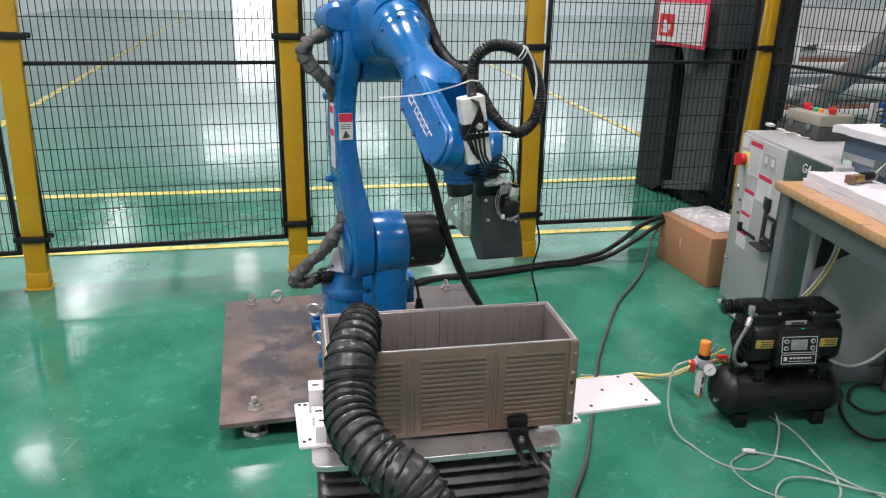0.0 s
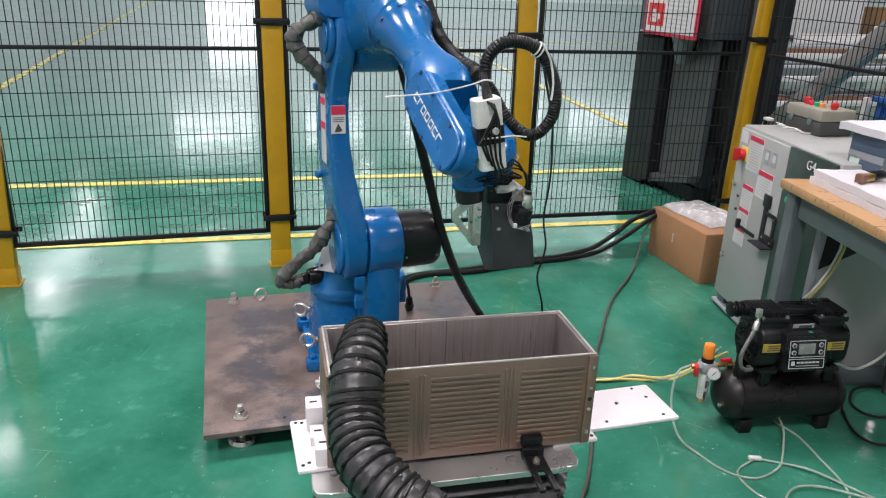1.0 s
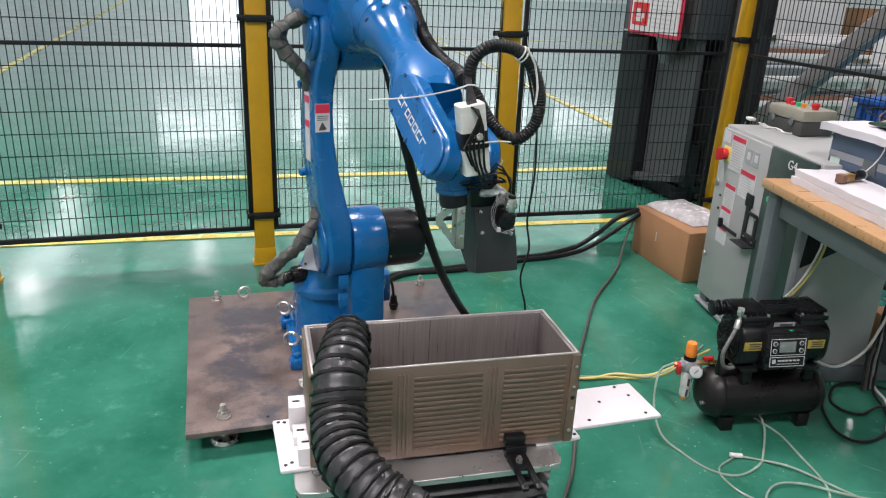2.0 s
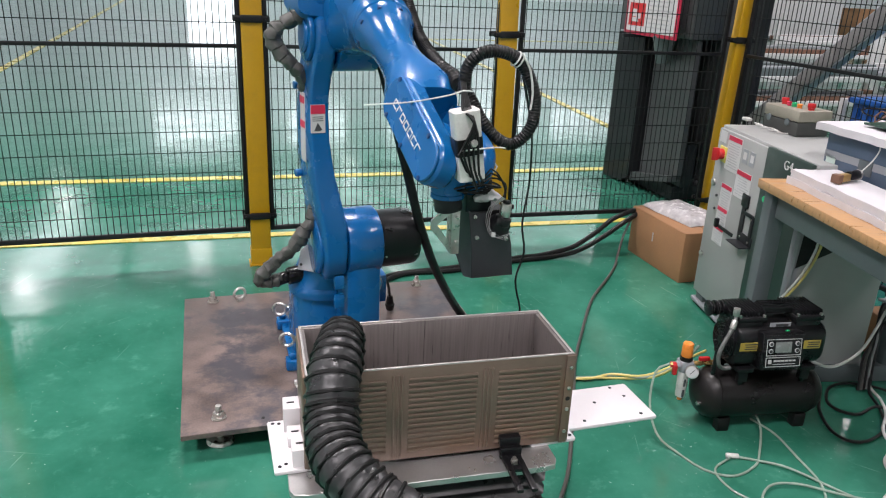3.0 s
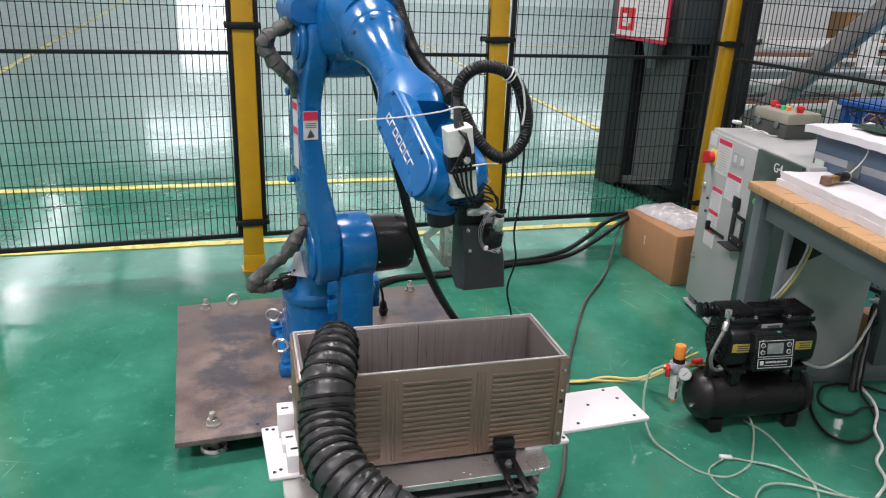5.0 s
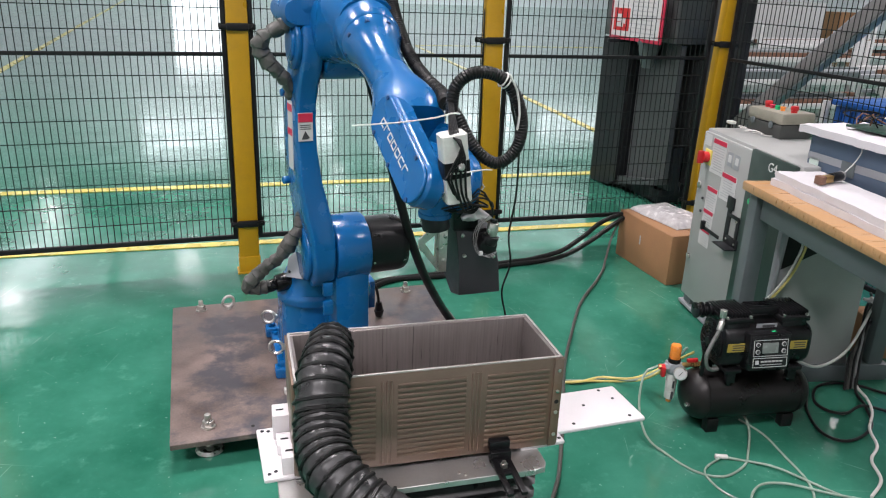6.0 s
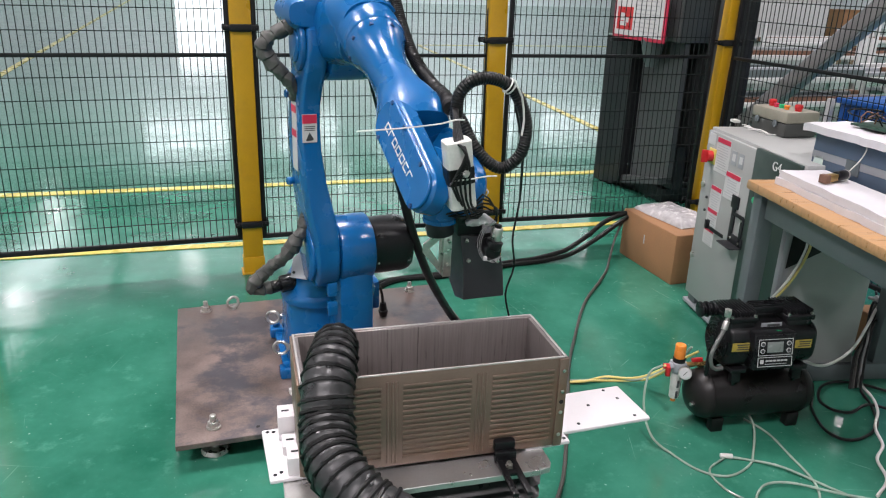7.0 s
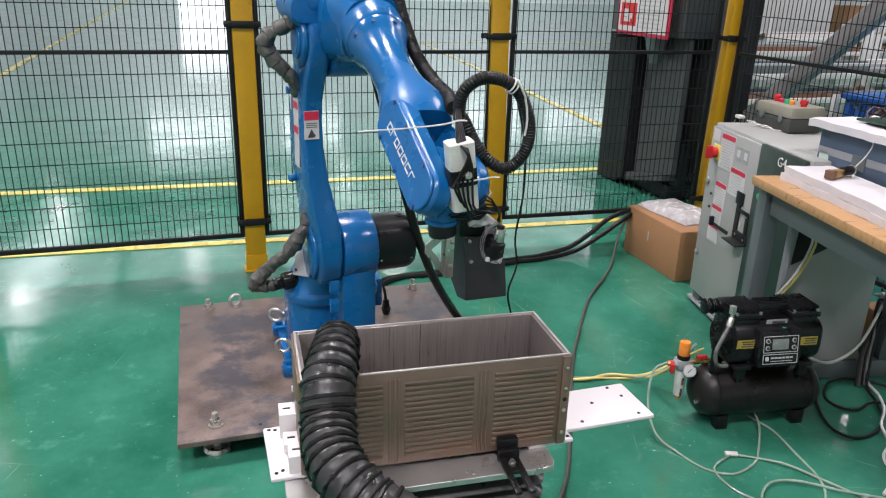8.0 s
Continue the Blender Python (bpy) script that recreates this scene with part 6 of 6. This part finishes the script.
loose("mains_cable", [(2.48, -1.05, 0.20), (2.455, -1.09, 0.10), (2.43, -1.12, 0.03), (2.395, -1.17, 0.016), (2.345, -1.26, 0.026), (2.30, -1.328, 0.016), (2.197, -1.412, 0.018), (2.153, -1.488, 0.006), (2.066, -1.546, 0.006), (2.008, -1.637, 0.006), (1.908, -1.694, 0.006)], 0.0052, TUBE_WHITE, "white cord winding over the floor", "cable")
for k, m in enumerate((RUBBER, GREY_WRAP, RUBBER, WIRE_GREY, RUBBER)):
    o = 0.014 * (k - 2)
    loose("extension_lead", [(2.37 + o, -1.16, 0.008), (2.39 + o, -1.135, 0.075), (2.41 + o, -1.115, 0.13), (2.46 + 0.5 * o, -1.085, 0.20 + o), (2.53 + o, -1.04, 0.275 - o), (2.585, -1.00 + o, 0.27 + 1.5 * o), (2.64 + o, -0.955, 0.20)], 0.0055, m, "cord in a loose bundle behind the bench foot", "cable")
pl = thing("power_plug", pose(2.565, -1.015, 0.292, 0, 20, -30), "white mains plug among dark cords", "power plug")
part("plug_body", made(box, (0, 0, 0), (0.045, 0.032, 0.030), bevel=0.006), LABEL_WHITE, pl)
part("plug_neck", made(rod, (-0.022, 0, 0), (-0.045, 0, -0.006), 0.008, 0.006, seg=12), LABEL_WHITE, pl)
loose("air_tube", [(2.112, -1.045, 0.64), (2.119, -1.046, 0.565), (2.087, -1.04, 0.465), (2.039, -1.03, 0.386), (1.994, -1.021, 0.34)], 0.005, HOSE_YELLOW, "yellow air line hanging from the bench")
loose("air_tube", [(2.098, -1.042, 0.64), (2.105, -1.043, 0.565), (2.072, -1.037, 0.465), (2.024, -1.027, 0.386), (1.979, -1.018, 0.34)], 0.0045, TUBE_WHITE, "white air line hanging from the bench")


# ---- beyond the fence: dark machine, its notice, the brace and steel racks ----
# paler grey: the light on the machine's lit parts is put into their colour
MACHINE_LIT_GREY = mat("machine_lit_grey", (0.055, 0.058, 0.060), 0.42, vary=0.25, scale=4, bump=0.15)


def dark_machine():
    t = thing("dark_machine", pose(3.01, 1.20, 0, 0, 0, 0), "tall dark grey steel machine frame behind the fence", "machine")
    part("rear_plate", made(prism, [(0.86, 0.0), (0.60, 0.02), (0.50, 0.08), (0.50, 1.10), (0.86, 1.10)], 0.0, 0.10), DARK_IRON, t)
    part("side_plate", made(prism, [(0.46, 0.12), (0.0, 0.20), (0.0, 1.10), (0.46, 1.10)], 0.07, 0.11), MACHINE_LIT_GREY, t, "grey side plate, coloured paler for the light on it")
    part("shin_plate", made(prism, [(0.50, 0.05), (0.02, 0.16), (0.02, 0.20), (0.50, 0.11)], 0.02, 0.16), MACHINE_LIT_GREY, t)
    part("column", made(box, (0.36, 0.16, 1.08), (0.20, 0.52, 1.85), bevel=0.012), MACHINE_LIT_GREY, t, "grey column, coloured paler for the light on it")
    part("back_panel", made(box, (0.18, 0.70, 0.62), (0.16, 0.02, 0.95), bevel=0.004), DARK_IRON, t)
    for x in (0.272, 0.448):
        part("edge_strip", made(box, (x, -0.105, 0.66), (0.010, 0.012, 0.84), bevel=0.002), PANEL_GREY, t, "pale grey edge strip")
    part("upper_body", made(box, (0.22, 0.42, 1.60), (0.44, 0.90, 0.98), bevel=0.012), MACHINE_LIT_GREY, t)
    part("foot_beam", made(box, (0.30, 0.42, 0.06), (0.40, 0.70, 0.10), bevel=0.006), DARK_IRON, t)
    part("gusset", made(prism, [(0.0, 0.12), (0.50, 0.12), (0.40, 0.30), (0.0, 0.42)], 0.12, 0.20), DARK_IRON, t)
    part("spindle", made(rod, (0.0, 0.26, 1.112), (0.0, 0.26, 0.93), 0.085, 0.04, seg=28, bevel=0.008), BENCH_GREY, t, "grey spindle nose")
    part("shelf_bracket", made(box, (-0.07, 0.55, 1.09), (0.16, 0.05, 0.025), bevel=0.004), DARK_IRON, t)
    for y in (0.10, 0.30):
        part("lifting_lug", made(hose, [(0.42, y - 0.26, 0.03), (0.45, y - 0.27, 0.10), (0.52, y - 0.27, 0.12), (0.58, y - 0.27, 0.08), (0.60, y - 0.27, 0.03)], 0.008, seg=8), ZINC, t)
    n = thing("safety_notice", pose(2.935, 1.545, 1.255), "red-framed white safety notice board", "notice board")
    part("board", made(box, (0, 0, 0), (0.012, 0.64, 0.31), bevel=0.002), LABEL_RED, n, "red frame")
    part("sheet", made(box, (-0.0068, 0, 0.0), (0.002, 0.585, 0.262)), LABEL_WHITE, n, smooth=False)
    part("picture", made(box, (-0.0082, 0.17, -0.02), (0.002, 0.20, 0.15)), RED, n, "red warning picture", smooth=False)
    bm = bmesh.new()
    for y, zz, w, h in ((0.20, -0.01, 0.05, 0.05), (0.15, -0.03, 0.06, 0.035), (0.19, -0.055, 0.09, 0.03)):
        box(bm, (-0.0096, y, zz), (0.0015, w, h))
    part("picture_shape", bm, LABEL_WHITE, n, smooth=False)
    bm = bmesh.new()
    for k in range(8):
        box(bm, (-0.0082, -0.10 + 0.01 * (k % 3), 0.10 - 0.028 * k), (0.0015, 0.25 + 0.04 * (k % 2), 0.008))
    part("print", bm, PALE_INK, n, smooth=False)


dark_machine()


BRACE_GREY = mat("brace_grey", (0.21, 0.20, 0.20), 0.45, vary=0.15)


def brace():
    t = thing("steel_brace", pose(0, 0, 0), "diagonal grey steel channel leaning behind the fence", "steel brace")
    p, q = Vector((3.03, 0.57, 0.66)), Vector((3.03, -0.255, 1.375))
    d = (q - p).normalized()
    q = q + d * 0.9
    for dy, w in ((0.0, 0.012), (-0.05, 0.10), (0.05, 0.10)):
        part("column_flange" if dy else "column_web", made(box, (3.035, 0.60 + dy, 1.1), (0.06 if dy else 0.012, 0.012 if dy else 0.088, 2.2), bevel=0.002), DARK_IRON, t)
    a = d.cross(Vector((1, 0, 0))).normalized()
    M = axes(d, a, d.cross(a), (0, 0, 0))
    for off, h, th in ((0, 0.012, 0.078), (0.042, 0.06, 0.010), (-0.042, 0.06, 0.010)):
        bm = made(box, ((q - p).length / 2, off, -0.03 if h > 0.05 else 0), ((q - p).length, th, h), bevel=0.002)
        bm.transform(Matrix.Translation(p) @ M)
        part("web" if off == 0 else "flange", bm, BRACE_GREY if off == 0 else PANEL_GREY, t)


brace()


def steel_rack(x, y, turn, seed, length=1.6):
    rnd = random.Random(seed)
    t = thing("steel_rack", pose(x, y, 0, 0, 0, turn), "low white rack loaded with brown and grey steel sections", "steel rack", "racks beyond the fence")
    for px in (-length / 2, length / 2):
        for py in (-0.3, 0.3):
            part("post", made(box, (px, py, 0.45), (0.06, 0.06, 0.9), bevel=0.004), LABEL_WHITE, t)
    for zz in (0.20, 0.48):
        for py in (-0.3, 0.3):
            part("beam", made(box, (0, py, zz), (length + 0.05, 0.05, 0.06), bevel=0.004), LABEL_WHITE, t)
        for k in range(5):
            h = rnd.uniform(0.04, 0.09)
            part("steel_section", made(box, (rnd.uniform(-0.15, 0.15), -0.24 + 0.12 * k, zz + 0.03 + h / 2), (length * rnd.uniform(0.75, 1.1), 0.09, h), bevel=0.004), (RUST, LABEL_WHITE, RUST, PANEL_GREY, BENCH_GREY, LABEL_WHITE)[rnd.randrange(6)], t)


steel_rack(6.9, 4.3, -2, 1, 2.4)
steel_rack(9.6, 4.6, 3, 5, 2.0)
steel_rack(9.2, 6.9, -4, 2, 2.2)
steel_rack(12.0, 9.5, 3, 4, 3.0)
steel_rack(15.5, 10.2, 1, 7, 3.0)


def crate_far(x, y, s, material, label, name="storage_crate"):
    t = thing(name, pose(x, y, 0), label, "crate")
    part("crate_body", made(box, (0, 0, s[2] / 2), s, bevel=0.02), material, t)
    part("crate_lid", made(box, (0, 0, s[2] + 0.02), (s[0] + 0.04, s[1] + 0.04, 0.04), bevel=0.01), material, t)


crate_far(21.0, 17.5, (1.2, 1.0, 0.9), CARDBOARD, "brown packing crate far across the hall")
crate_far(16.6, 15.8, (3.2, 0.7, 1.2), LABEL_WHITE, "white cabinet far across the hall", "storage_cabinet")


def blue_container():
    t = thing("plastic_container", pose(3.48, -0.55, 0), "tall blue ribbed plastic container beyond the fence", "plastic container")
    part("container_body", made(box, (0.35, 0.42, 0.43), (0.66, 0.82, 0.86), bevel=0.012), BLUE_CRATE, t)
    part("container_rim", made(box, (0.35, 0.42, 0.875), (0.70, 0.86, 0.03), bevel=0.008), BLUE_CRATE, t)
    for k in range(12):
        part("rib", made(box, (0.012, 0.06 + 0.065 * k, 0.45), (0.016, 0.016, 0.78), bevel=0.003), BLUE_CRATE, t)
    part("corner_post", made(box, (-0.015, 0.86, 0.44), (0.03, 0.03, 0.88), bevel=0.003), LABEL_WHITE, t, "white corner post")


blue_container()


# ---- what moves: the arm lowers its tool at an even pace ----
def motions():
    base, back = Matrix.Translation(-RB), Matrix.Translation(RB)
    c2, c3, c5 = SWING @ J2, SWING @ J3, SWING @ J5
    lower, fore, tool_rows = [], [], []

    def hinge(to, degrees, start):
        return Matrix.Translation(to) @ Matrix.Rotation(radians(degrees), 4, AXIS) @ Matrix.Translation(-start)

    for i in range(17):
        t = i * 0.5
        a2, af, aw = 0.38 * (t - 3.5), 0.65 * (t - 3.5), 0.43 * (t - 3.5)
        r2 = hinge(c2, a2, c2)
        rf = hinge(r2 @ c3, af, c3)
        rw = hinge(rf @ c5, aw, c5)
        lower.append((t, base @ r2 @ back))
        fore.append((t, base @ rf @ back))
        tool_rows.append((t, base @ rw @ back))
    walk(LOWER_ARM, lower)
    walk(FOREARM, fore)
    walk(WRIST, tool_rows)
    walk(HOUSING, tool_rows)


motions()
